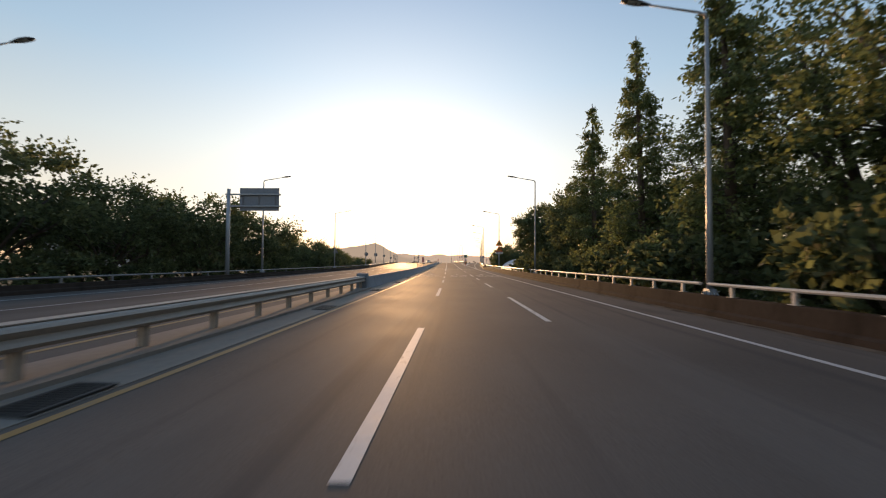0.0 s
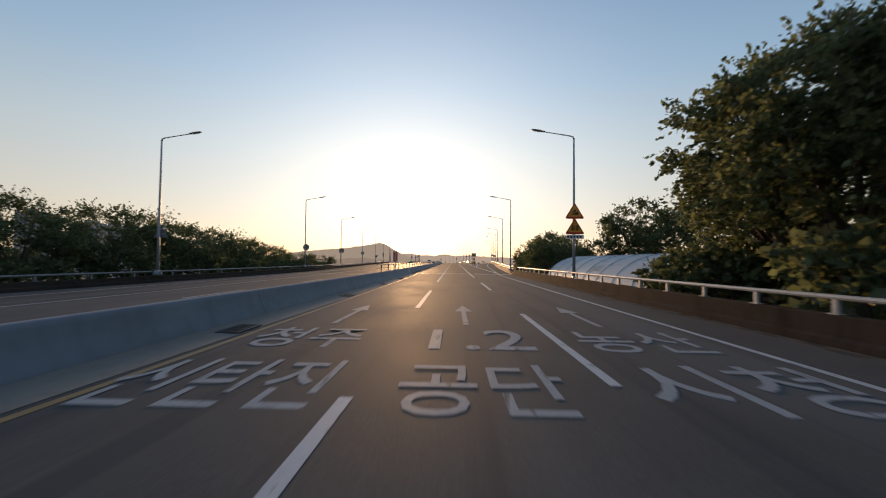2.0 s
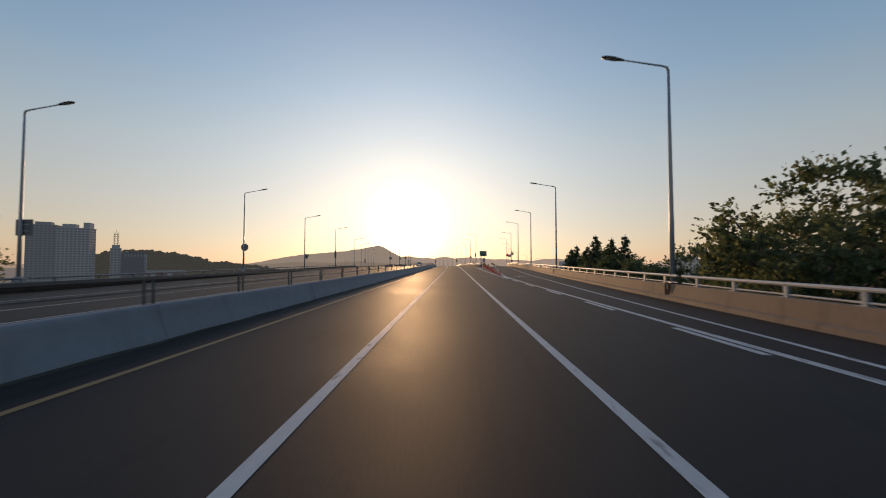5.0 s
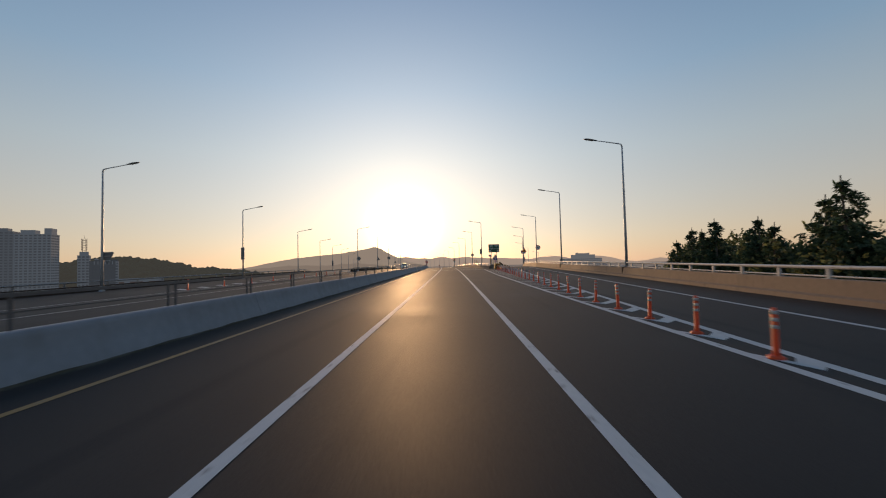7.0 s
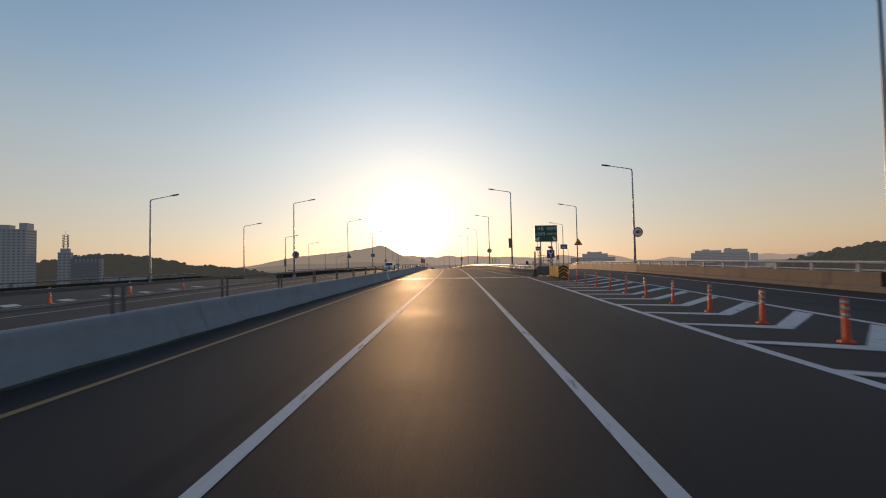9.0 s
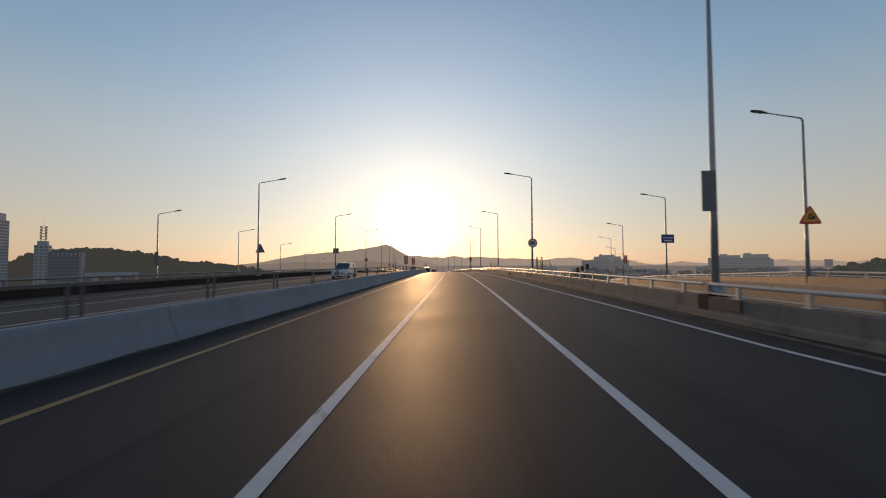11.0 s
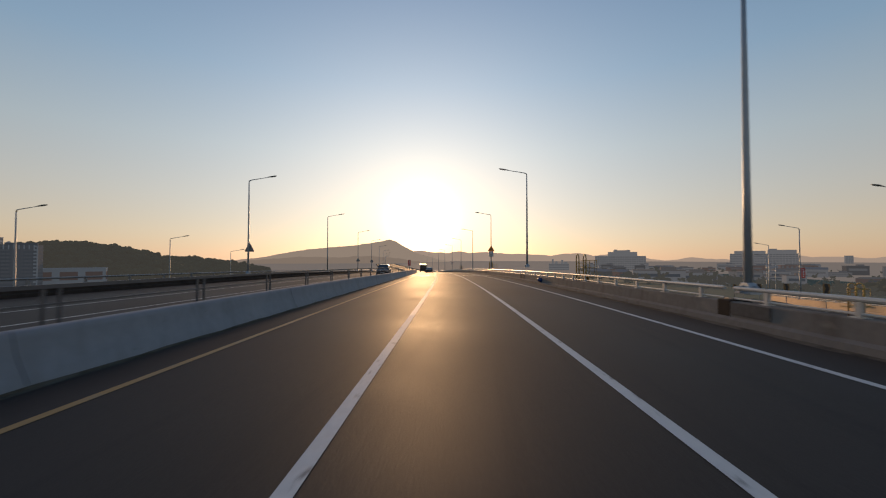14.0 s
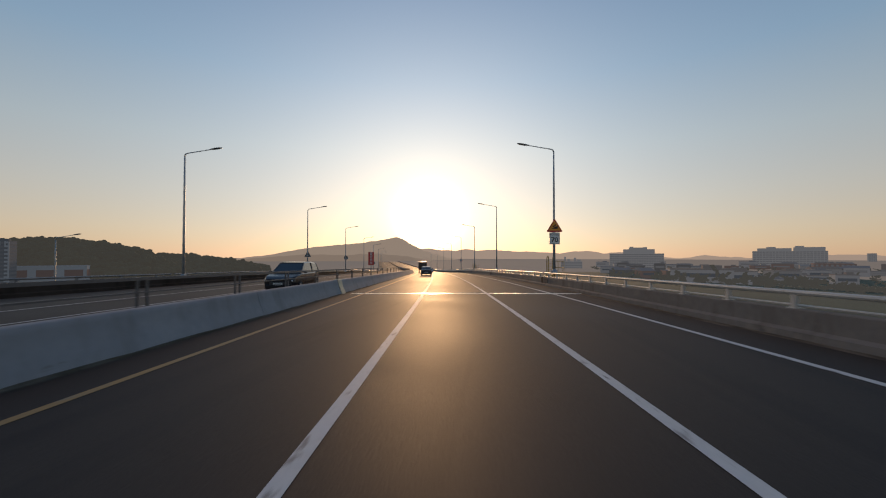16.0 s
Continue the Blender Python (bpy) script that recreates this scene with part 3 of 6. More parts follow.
for a, b in ((-70, -42.5), (-42.5, -15.2), (-14.8, 12.8), (13.2, 39.3), (39.7, 66.8), (67.2, 88.0)):
    hand_rail(a, b, 7.25, 0.62, 2.0, double=False)
for a, b in ((91.0, 93.1), (93.6, 116.7), (117.1, 142.2), (142.6, 168.6), (169.0, 190.8), (191.2, 213.4)):
    hand_rail(a, b, pr, lambda s: pz(s) + 0.66, 2.0)
RAMP_BAYS = [s for s in LAMPS_RAMP if s > 213]
for a, b in zip(RAMP_BAYS, RAMP_BAYS[1:]):
    hand_rail(a + 0.2, b - 0.2, pr, lambda s: prz(s) + ramp_wall(s), 2.0, up=0.30, label="sunlit steel rail along the ramp's parapet")
hand_rail(216.5, 226.8, main_u, 0.60)
MAIN_BAYS = list(LAMPS_MAIN)
for a, b in zip(MAIN_BAYS, MAIN_BAYS[1:]):
    hand_rail(a + 0.2, b - 0.2, main_u, 0.60)
LEFT_BAYS = [-42.0, *LAMPS_LEFT, 213.5, 223.5]
for a, b in zip(LEFT_BAYS, LEFT_BAYS[1:]):
    hand_rail(a + 0.2, b - 0.2, left_edge, 0.42, 3.0, RAIL_DULL, label="pale steel rail beyond the oncoming lanes", up=0.36, double=False)
FAR_BAYS = list(LAMPS_LEFT_MAIN)
for a, b in zip(FAR_BAYS, FAR_BAYS[1:]):
    hand_rail(a + 0.2, b - 0.2, -20.9, 0.5, 3.0, RAIL_DULL, label="pale steel rail beyond the oncoming lanes", up=0.40, double=False)

# the open steel fence between the two bridges
for a in range(76, 560, 28):
    thing = tagged(new("median_fence"), "dark steel fence of twin posts and slim rails between the bridges", "fence", group="median fences")
    for name, z, r in (("top_rail", 1.22, 0.035), ("middle_rail", 0.92, 0.018), ("bottom_rail", 0.45, 0.018)):
        sweep(name, a, a + 28, box_profile(-7.2 - r, -7.2 + r, z - r, z + r), DARK_STEEL, 4, True, thing)
    b = bmesh.new()
    for dy in (-0.14, 0.14):
        bevelled(b, (0.05, 0.05, 1.22), (0, dy, 0.61), 0.006)
    first = part("post", b, DARK_STEEL, thing)
    for k in range(7):
        m = on_road(a + 2 + 4.0 * k, -7.2, 0)
        if k == 0:
            first.matrix_basis = m
        else:
            again(first, m, thing)
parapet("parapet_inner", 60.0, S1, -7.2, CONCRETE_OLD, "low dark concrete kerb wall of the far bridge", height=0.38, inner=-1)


# ---- street lamps ----
def street_lamp():
    """A tapered ten-metre pole with one arm over the road (towards -x)."""
    thing = tagged(new("street_lamp"), "tall grey tapered street lamp with one arm and a flat head", "street lamp", group="street lamps")
    b = bmesh.new()
    tube(b, [(0, 0, 0.15), (0, 0, 3.0), (0, 0, 6.5), (0, 0, 9.25)], [0.105, 0.09, 0.07, 0.05], 10)
    part("pole", b, POLE_GREY, thing, smooth=True)
    b = bmesh.new()
    bevelled(b, (0.42, 0.42, 0.04), (0, 0, 0.02), 0.008)
    for k in range(4):
        bevelled(b, (0.012, 0.2, 0.2), (0.14 * math.cos(k * math.pi / 2), 0.14 * math.sin(k * math.pi / 2), 0.12), 0, (0, 0, 90 * k + 90))
    part("base_plate", b, POLE_GREY, thing)
    b = bmesh.new()
    low = [b.verts.new((x * 0.14, y * 0.25, 0.0)) for x, y in ((-1, -1), (1, -1), (1, 1), (-1, 1))]
    mid = [b.verts.new((x * 0.14, y * 0.24, 0.09)) for x, y in ((-1, -1), (1, -1), (1, 1), (-1, 1))]
    high = [b.verts.new((x * 0.115, y * 0.115, 0.30)) for x, y in ((-1, -1), (1, -1), (1, 1), (-1, 1))]
    for lo_ring, hi_ring in ((low, mid), (mid, high)):
        for j in range(4):
            b.faces.new((lo_ring[j], lo_ring[(j + 1) % 4], hi_ring[(j + 1) % 4], hi_ring[j]))
    b.faces.new(low[::-1])
    b.faces.new(high)
    part("base_cover", b, POLE_GREY, thing, "flared steel cover round the pole's foot")
    b = bmesh.new()
    tube(b, [(0, 0, 9.2), (-0.06, 0, 9.36), (-0.25, 0, 9.42), (-1.1, 0, 9.56), (-1.95, 0, 9.70)], [0.055, 0.05, 0.042, 0.035, 0.03], 8)
    part("arm", b, POLE_GREY, thing, smooth=True)
    b = bmesh.new()
    prof = [(-1.85, 0.05, 0.05), (-2.05, 0.10, 0.07), (-2.3, 0.16, 0.085), (-2.6, 0.15, 0.07), (-2.78, 0.07, 0.035)]
    rings = []
    for x, w, h in prof:
        zc = 9.70 + (-1.95 - x) * 0.16
        rings.append([b.verts.new((x, w * math.cos(a), zc + h * math.sin(a) * (0.55 if math.sin(a) < 0 else 1))) for a in (2 * math.pi * k / 10 for k in range(10))])
    for r0, r1 in zip(rings, rings[1:]):
        for j in range(10):
            b.faces.new((r0[j], r0[(j + 1) % 10], r1[(j + 1) % 10], r1[j]))
    b.faces.new(rings[0])
    b.faces.new(rings[-1])
    head = part("lamp_head", b, LAMP_DARK, thing, "dark flat oval lamp head", smooth=True)
    b = bmesh.new()
    bevelled(b, (0.42, 0.2, 0.02), (-2.38, 0, 9.735), 0.006, (0, 9, 0))
    part("lens", b, LENS, head)
    return thing


lamp = street_lamp()
lamp.matrix_basis = on_road(-42.0, 7.42, 0.44)
for rows, turn in ((LAMPS_RIGHT, 0), (LAMPS_RAMP, 0), (LAMPS_MAIN, 0), (LAMPS_LEFT, 180), (LAMPS_SLIP, 180), (LAMPS_LEFT_MAIN, 180)):
    for s, (u, z) in rows.items():
        copy_thing(lamp, on_road(s, u, z, turn))

PATCH_GREY = mat("dark_mortar_repair", (0.085, 0.083, 0.082), 0.9, vary=0.3, grain=10, blotch=1.2, bump=0.2, spec=0.2)
for s, (u, z) in [*LAMPS_MAIN.items(), (93.55, LAMPS_RIGHT[93.55]), *((k, v) for k, v in LAMPS_RAMP.items() if k < 213)]:
    on_main = s > 226 and u < 9
    centre, foot, high = (main_u(s), 0.2, 0.42) if on_main else (min(pr(s), u + 0.1), pz(s) + 0.2, 0.48)
    block = tagged(new("lamp_pedestal"), "stained concrete block in the parapet with a dark repair beside it", "pedestal", group="lamp pedestals")
    b = bmesh.new()
    bevelled(b, (0.60, 0.5, high + 0.02), (0.125, 0, high / 2), 0.02)
    part("block", b, CONCRETE_OLD, block)
    b = bmesh.new()
    bevelled(b, (0.07, 1.3, high - 0.10), (-0.155, -0.92, high / 2 + 0.02), 0.008)
    part("repair_patch", b, PATCH_GREY, block, "dark grey mortar repair")
    block.matrix_basis = on_road(s, centre, foot)

# ---- markings at the exit and on the lanes ----
def u_gore_left(s):
    return float(np.interp(s, (131, 145, 163, 183, 192, 211, 216), (4.92, 4.95, 5.0, 5.28, 5.6, 6.4, 6.6)))


def u_gore_right(s):
    return float(np.interp(s, (91.3, 96, 103, 131, 137.5, 144.5, 150, 157, 165.1, 170, 177, 186, 190, 197, 205, 213), (5.40, 5.60, 5.55, 5.34, 5.37, 5.5, 5.9, 6.45, 7.1, 7.55, 8.2, 9.0, 9.45, 10.2, 10.9, 11.7)))


def u_ramp_edge(s):
    return float(np.interp(s, (96, 104.6, 110, 122, 137.3, 147.2, 168.2, 189.5, 212.3), (5.62, 6.2, 6.55, 7.15, 8.05, 8.6, 10.39, 12.5, 14.6)))


stripe("edge_line", 96.5, 212.3, u_ramp_edge, 0.15, PAINT_WHITE, lines, 2.5)
stripe("edge_line", 213.7, S1, lambda s: float(np.interp(s, (213, 222, 240, 900), (6.55, 5.6, 5.12, 5.12))), 0.15, PAINT_WHITE, lines, 3)
for k in range(7):
    stripe("dash", 95.3 + 6.27 * k, 98.1 + 6.27 * k, lambda s: float(np.interp(s, (95, 119, 134), (5.36, 5.15, 5.03))), 0.17, PAINT_WHITE, lines, 3)
gore = tagged(new("gore_marking"), "white painted chevron marking where the exit ramp parts", "road marking", kind="structure")
stripe("gore_line", 138.6, 212.3, u_gore_left, 0.2, PAINT_WHITE, gore, 2.5)
stripe("gore_line", 91.3, 212.3, u_gore_right, 0.2, PAINT_WHITE, gore, 2.5)


def flat_patch(name, corners, material, parent, z=0.007):
    """A painted patch on the road from (s, u) corners."""
    return mesh_object(name, [road(s, u, crown(u) + lift(s, u) + z) for s, u in corners], [tuple(range(len(corners)))], material, parent)


flat_patch("solid_nose", [(138.5, u_gore_left(138.5)), (138.5, u_gore_right(138.5)), (143.6, u_gore_right(143.6)), (143.6, u_gore_left(143.6))], PAINT_WHITE, gore, 0.005)
DELIN = [float(np.interp(k, (0, 4, 14, 24, 29), (145.8, 154.1, 174.6, 194.8, 204.9))) for k in range(30)]


def u_delin(s):
    return float(np.interp(s, (144.4, 150, 154.2, 164.4, 174.6, 185.1, 194.8, 200.7, 209), (5.15, 5.34, 5.46, 6.0, 6.42, 6.98, 7.46, 7.72, 8.1)))


for s in DELIN:
    ul, ur, ua = u_gore_left(s), u_gore_right(s), u_delin(s)
    w, tip, rise = 0.46, ua + 0.1, 0.9 * (ur - ua - 0.1)
    flat_patch("chevron_arm", [(s - 0.68, tip), (s - 0.68 + w, tip), (s + 0.62, ul), (s + 0.40, ul)], PAINT_WHITE, gore, 0.005)
    flat_patch("chevron_arm", [(s - 0.68, tip), (s - 0.68 + rise, ur), (s - 0.68 + rise + 0.55, ur), (s - 0.68 + w, tip)], PAINT_WHITE, gore, 0.005)


def lettering(name, words, size, material, parent, m, thick=0.0, squeeze=1.0, bold=0.0):
    """Words as a mesh, centred on m, in the plane of m's x and y."""
    cu = bpy.data.curves.new(name, "FONT")
    cu.body, cu.size, cu.align_x, cu.align_y, cu.extrude = words, size, "CENTER", "CENTER", thick
    cu.offset = bold
    cu.resolution_u = 3
    tmp = bpy.data.objects.new(name, cu)
    scene.collection.objects.link(tmp)
    me = bpy.data.meshes.new_from_object(tmp.evaluated_get(bpy.context.evaluated_depsgraph_get()))
    bpy.data.objects.remove(tmp)
    bpy.data.curves.remove(cu)
    me.name = name
    me.transform(Matrix.Diagonal((squeeze, 1, 1, 1)))
    me.materials.clear()
    me.materials.append(material)
    ob = new(name, me)
    ob.parent = parent
    ob.matrix_basis = m
    return ob


words = tagged(new("lane_lettering"), "large white painted words and straight arrows on the lanes", "road marking", kind="structure")
for u, rows in ((-3.4, (("신탄진", 45.95, 2.8), ("청주", 49.0, 2.2))), (-0.05, (("공단", 45.85, 2.15), ("1.2", 49.0, 2.0))), (3.3, (("시청", 46.0, 2.7), ("농산", 48.95, 2.4)))):
    for text, s, wide in rows:
        ob = lettering("painted_word", text, 1.0, PAINT_WORN, words, Matrix.Identity(4), bold=0.006)
        dim = ob.dimensions
        ob.matrix_basis = on_road(s, u + (0.1 if text == "시청" else 0.0), crown(u) + 0.008) @ Matrix.Diagonal((wide / max(0.1, dim.x), 2.05 / max(0.1, dim.y), 1, 1))
    flat_patch("arrow_shaft", [(50.9, u - 0.12), (50.9, u + 0.02), (53.6, u + 0.02), (53.6, u - 0.12)], PAINT_WORN, words)
    flat_patch("arrow_head", [(53.6, u - 0.33), (53.6, u + 0.23), (55.2, u - 0.05)], PAINT_WORN, words)
forty = lettering("painted_speed", "40", 1.0, PAINT_WHITE, words, Matrix.Identity(4), bold=-0.012)
forty.matrix_basis = on_road(142.9, 7.1, lift(143.0, 7.1) + 0.012) @ Matrix.Diagonal((1.85, 3.1, 1, 1))
# patched strips and drain grates in the gutter
IRON = mat("cast_iron_grate", (0.06, 0.055, 0.05), 0.6, metal=0.6, vary=0.25, grain=15, blotch=2)
for s in (-5.0, 4.2, 13.3, 22.4, 31.6, 40.6, 49.8, 58.9, 68.0, 77.0):
    g = tagged(new("drain_grate"), "dark cast-iron drain grate in the concrete gutter", "drain", group="gutter drains")
    b = bmesh.new()
    for a in (-0.24, 0.24):
        bevelled(b, (0.05, 1.0, 0.03), (a, 0, 0), 0.006)
    for a in (-0.5, 0.5):
        bevelled(b, (0.53, 0.05, 0.03), (0, a, 0), 0.006)
    part("frame", b, IRON, g)
    b = bmesh.new()
    bevelled(b, (0.44, 0.03, 0.025), (0, 0, 0))
    bar = part("bar", b, IRON, g)
    bar.matrix_basis = pose(0, -0.42, 0)
    for k in range(1, 13):
        again(bar, pose(0, -0.42 + 0.07 * k, 0), g)
    g.matrix_basis = on_road(s, -5.27, 0.035)

stripe("opposite_yellow_line", S0, S1, -8.1, 0.15, PAINT_YELLOW, lines, 3, z=-0.014)
for a in range(-60, 80, 13):
    stripe("opposite_dash", a, a + 5, -11.6, 0.11, PAINT_WHITE, lines, 3, z=-0.014)
stripe("opposite_line", 84, S1, -11.9, 0.11, PAINT_WHITE, lines, 3, z=-0.014)
stripe("opposite_line", S0, S1, -15.1, 0.11, PAINT_WHITE, lines, 3, z=-0.014)
stripe("opposite_line", S0, 224, lambda s: max(-18.6, left_edge(s) + 1.6), 0.11, PAINT_WHITE, lines, 3, z=-0.014)
for k in range(16):
    s = 168 + 2.6 * k
    mesh_object("opposite_chevron", [road(s, -19.2, -0.012), road(s + 0.7, -19.2, -0.012), road(s + 1.6, -20.6, -0.012), road(s + 0.9, -20.6, -0.012)], [(0, 1, 2, 3)], PAINT_WHITE, lines)

# ---- flexible marker posts ----
ORANGE = mat("orange_plastic", (0.75, 0.10, 0.025), 0.45, vary=0.12, grain=10, blotch=2.0, translucent=0.25)
BAND = mat("white_reflective_band", (0.42, 0.40, 0.38), 0.35, vary=0.15, grain=20, blotch=4)


def marker_post():
    thing = tagged(new("marker_post"), "orange flexible marker post with three white bands", "marker post", group="marker posts")
    b = bmesh.new()
    tube(b, [(0, 0, 0.03), (0, 0, 0.10), (0, 0, 0.74), (0, 0, 0.78)], [0.055, 0.045, 0.04, 0.028], 10)
    part("post", b, ORANGE, thing, smooth=True)
    b = bmesh.new()
    tube(b, [(0, 0, 0.0), (0, 0, 0.035), (0, 0, 0.06)], [0.12, 0.115, 0.06], 12)
    part("foot", b, ORANGE, thing, smooth=True)
    for z in (0.46, 0.57, 0.68):
        b = bmesh.new()
        tube(b, [(0, 0, z), (0, 0, z + 0.055)], [0.0445, 0.0445], 10)
        part("band", b, BAND, thing, "white reflective band", smooth=True)
    return thing


post = marker_post()
post.matrix_basis = on_road(DELIN[0], u_delin(DELIN[0]), lift(DELIN[0], u_delin(DELIN[0])) + 0.002)
rng = random.Random(5)
for s in DELIN[1:]:
    u = u_delin(s)
    copy_thing(post, on_road(s, u, lift(s, u) + 0.004) @ pose(0, 0, 0, rng.uniform(-2, 2), rng.uniform(-2, 2), rng.uniform(0, 90)))
for k in range(9):
    s = 168 + 4.6 * k
    copy_thing(post, on_road(s, -18.9, -0.015))

# ---- signs ----
SIGN_YELLOW = mat("yellow_sign_face", (0.75, 0.30, 0.03), 0.4, vary=0.06, grain=4, blotch=1)
SIGN_RED = mat("red_sign_face", (0.55, 0.035, 0.03), 0.4, vary=0.08, grain=4, blotch=1)
SIGN_WHITE = mat("white_sign_face", (0.72, 0.72, 0.70), 0.4, vary=0.05, grain=4, blotch=1)
SIGN_BLACK = mat("black_sign_ink", (0.02, 0.02, 0.022), 0.5, vary=0.1)
SIGN_GREEN = mat("green_sign_face", (0.012, 0.09, 0.05), 0.4, vary=0.08, grain=4, blotch=1)
SIGN_BLUE = mat("blue_sign_face", (0.02, 0.06, 0.25), 0.4, vary=0.08, grain=4, blotch=1)
SIGN_BACK = mat("bare_aluminium_sign_back", (0.42, 0.43, 0.44), 0.5, metal=0.6, vary=0.12, grain=8, blotch=2)
BACK_BLUE = mat("dull_blue_grey_sign_back", (0.20, 0.22, 0.25), 0.6, vary=0.12, grain=6, blotch=1.5)
BACK_DARK = mat("grey_painted_sign_back", (0.16, 0.16, 0.17), 0.6, vary=0.12, grain=8, blotch=2)


def prism(outline, thick):
    """A flat plate with the outline in x and z, facing -y, its back at y = thick."""
    b = bmesh.new()
    f = b.faces.new([b.verts.new((x, 0, z)) for x, z in outline])
    grown = bmesh.ops.extrude_face_region(b, geom=[f])["geom"]
    bmesh.ops.translate(b, verts=[g for g in grown if isinstance(g, bmesh.types.BMVert)], vec=(0, thick, 0))
    return b


def disc(r, n=28):
    return [(r * math.cos(2 * math.pi * k / n), r * math.sin(2 * math.pi * k / n)) for k in range(n)]


def triangle(w, h):
    r = w * 0.06
    return [(-w / 2 + r, 0), (w / 2 - r, 0), (w / 2, r * 0.8), (w / 2 - r * 0.2, r * 1.6), (r * 0.7, h - r * 0.3), (0, h), (-r * 0.7, h - r * 0.3), (-w / 2 + r * 0.2, r * 1.6), (-w / 2, r * 0.8)]


def board(w, h):
    return [(-w / 2, 0), (w / 2, 0), (w / 2, h), (-w / 2, h)]


UPRIGHT = pose(0, 0, 0, 90, 0, 0)


def warning_sign(label, glyph):
    """A yellow triangle with a red border and a black picture, on two clamps."""
    t = tagged(new("warning_sign"), label, "road sign")
    part("plate", prism(triangle(1.16, 0.98), 0.02), SIGN_RED, t, "red triangular border")
    face = part("face", prism([(x * 0.76, 0.12 + z * 0.76) for x, z in triangle(1.16, 0.98)], 0.004), SIGN_YELLOW, t, "yellow triangular face")
    face.matrix_basis = pose(0, -0.005, 0)
    for k, outline in enumerate(glyph):
        g = part("picture", prism(outline, 0.003), SIGN_BLACK, t)
        g.matrix_basis = pose(0, -0.009, 0)
    for z in (0.25, 0.55):
        b = bmesh.new()
        bevelled(b, (0.26, 0.1, 0.05), (0, 0.07, z), 0.008)
        part("clamp", b, SIGN_BACK, t)
    return t


slope_glyph = [[(-0.24, 0.26), (0.24, 0.26), (0.24, 0.46), (0.18, 0.46)], [(-0.2, 0.38), (-0.06, 0.38), (0.12, 0.52), (0.05, 0.60)]]
fog_glyph = [[(-0.26, 0.26 + 0.1 * k), (0.26, 0.26 + 0.1 * k), (0.26, 0.30 + 0.1 * k), (-0.26, 0.30 + 0.1 * k)] for k in range(3)] + [[(-0.17, 0.22), (-0.11, 0.22), (-0.11, 0.6), (-0.17, 0.6)], [(0.11, 0.22), (0.17, 0.22), (0.17, 0.6), (0.11, 0.6)]]
warning_sign("yellow warning triangle with a slope picture on a lamp pole", slope_glyph).matrix_basis = on_road(66.5, 7.34, 4.44)
warning_sign("yellow warning triangle with a bridge picture on a lamp pole", fog_glyph).matrix_basis = on_road(66.45, 7.34, 3.44)


def plate_with_bars(label, w, h, face_mat, bar_mat, bars, category="road sign", name="sign_plate"):
    """A small plate whose lettering is too small to read."""
    t = tagged(new(name), label, category)
    part("plate", prism(board(w, h), 0.018), face_mat, t)
    for x, z, bw, bh in bars:
        g = part("bar", prism([(x, z), (x + bw, z), (x + bw, z + bh), (x, z + bh)], 0.003), bar_mat, t)
        g.matrix_basis = pose(0, -0.005, 0)
    b = bmesh.new()
    bevelled(b, (min(0.3, w * 0.5), 0.1, 0.05), (0, 0.06, h / 2), 0.008)
    part("clamp", b, SIGN_BACK, t)
    return t


plate_with_bars("white plate with dark unreadable lettering under a triangle", 1.16, 0.27, SIGN_WHITE, SIGN_BLACK, [(-0.5 + 0.2 * k, 0.07, 0.13, 0.13) for k in range(5)]).matrix_basis = on_road(66.45, 7.34, 3.14)


def speed_sign(figures, r, label):
    t = tagged(new("speed_limit_sign"), label, "road sign", group="speed limit signs")
    part("rim", prism(disc(r), 0.02), SIGN_RED, t, "red round rim")
    f = part("face", prism(disc(r * 0.80), 0.004), SIGN_WHITE, t)
    f.matrix_basis = pose(0, -0.006, 0)
    lettering("figure", figures, r * 1.05, SIGN_BLACK, t, pose(0, -0.012, 0.0) @ UPRIGHT, thick=0.001, bold=0.012)
    b = bmesh.new()
    bevelled(b, (0.3, 0.1, 0.06), (0, 0.07, 0), 0.008)
    part("clamp", b, SIGN_BACK, t)
    return t


speed_sign("80", 0.45, "round white speed limit sign with a red rim").matrix_basis = on_road(254.25, 7.42, 3.56)
speed_sign("40", 0.45, "round speed limit sign with a red rim on the ramp").matrix_basis = on_road(213.55, 16.68, 3.85)
speed_sign("80", 0.42, "small round speed limit sign far along the bridge").matrix_basis = on_road(422.85, 7.7, 3.6)
warning_sign("yellow warning triangle over a speed plate on a lamp pole", slope_glyph).matrix_basis = on_road(339.05, 7.8, 4.0)
sp = tagged(new("speed_plate"), "square white plate with the figure seventy", "road sign")
part("plate", prism(board(0.78, 0.9), 0.02), SIGN_WHITE, sp)
for outline in ([(-0.37, 0.02), (0.37, 0.02), (0.37, 0.05), (-0.37, 0.05)], [(-0.37, 0.85), (0.37, 0.85), (0.37, 0.88), (-0.37, 0.88)], [(-0.37, 0.05), (-0.34, 0.05), (-0.34, 0.85), (-0.37, 0.85)], [(0.34, 0.05), (0.37, 0.05), (0.37, 0.85), (0.34, 0.85)]):
    g = part("border", prism(outline, 0.003), SIGN_BLACK, sp)
    g.matrix_basis = pose(0, -0.004, 0)
lettering("figure", "70", 0.52, SIGN_BLACK, sp, pose(0, -0.006, 0.33) @ UPRIGHT, thick=0.001, bold=0.008)
lettering("inscription", "안전속도", 0.19, SIGN_BLACK, sp, pose(0, -0.006, 0.71) @ UPRIGHT, thick=0.001)
sp.matrix_basis = on_road(339.05, 7.8, 3.08)
warning_sign("yellow warning triangle on a ramp lamp pole", slope_glyph).matrix_basis = on_road(236.85, 18.8, 3.62)
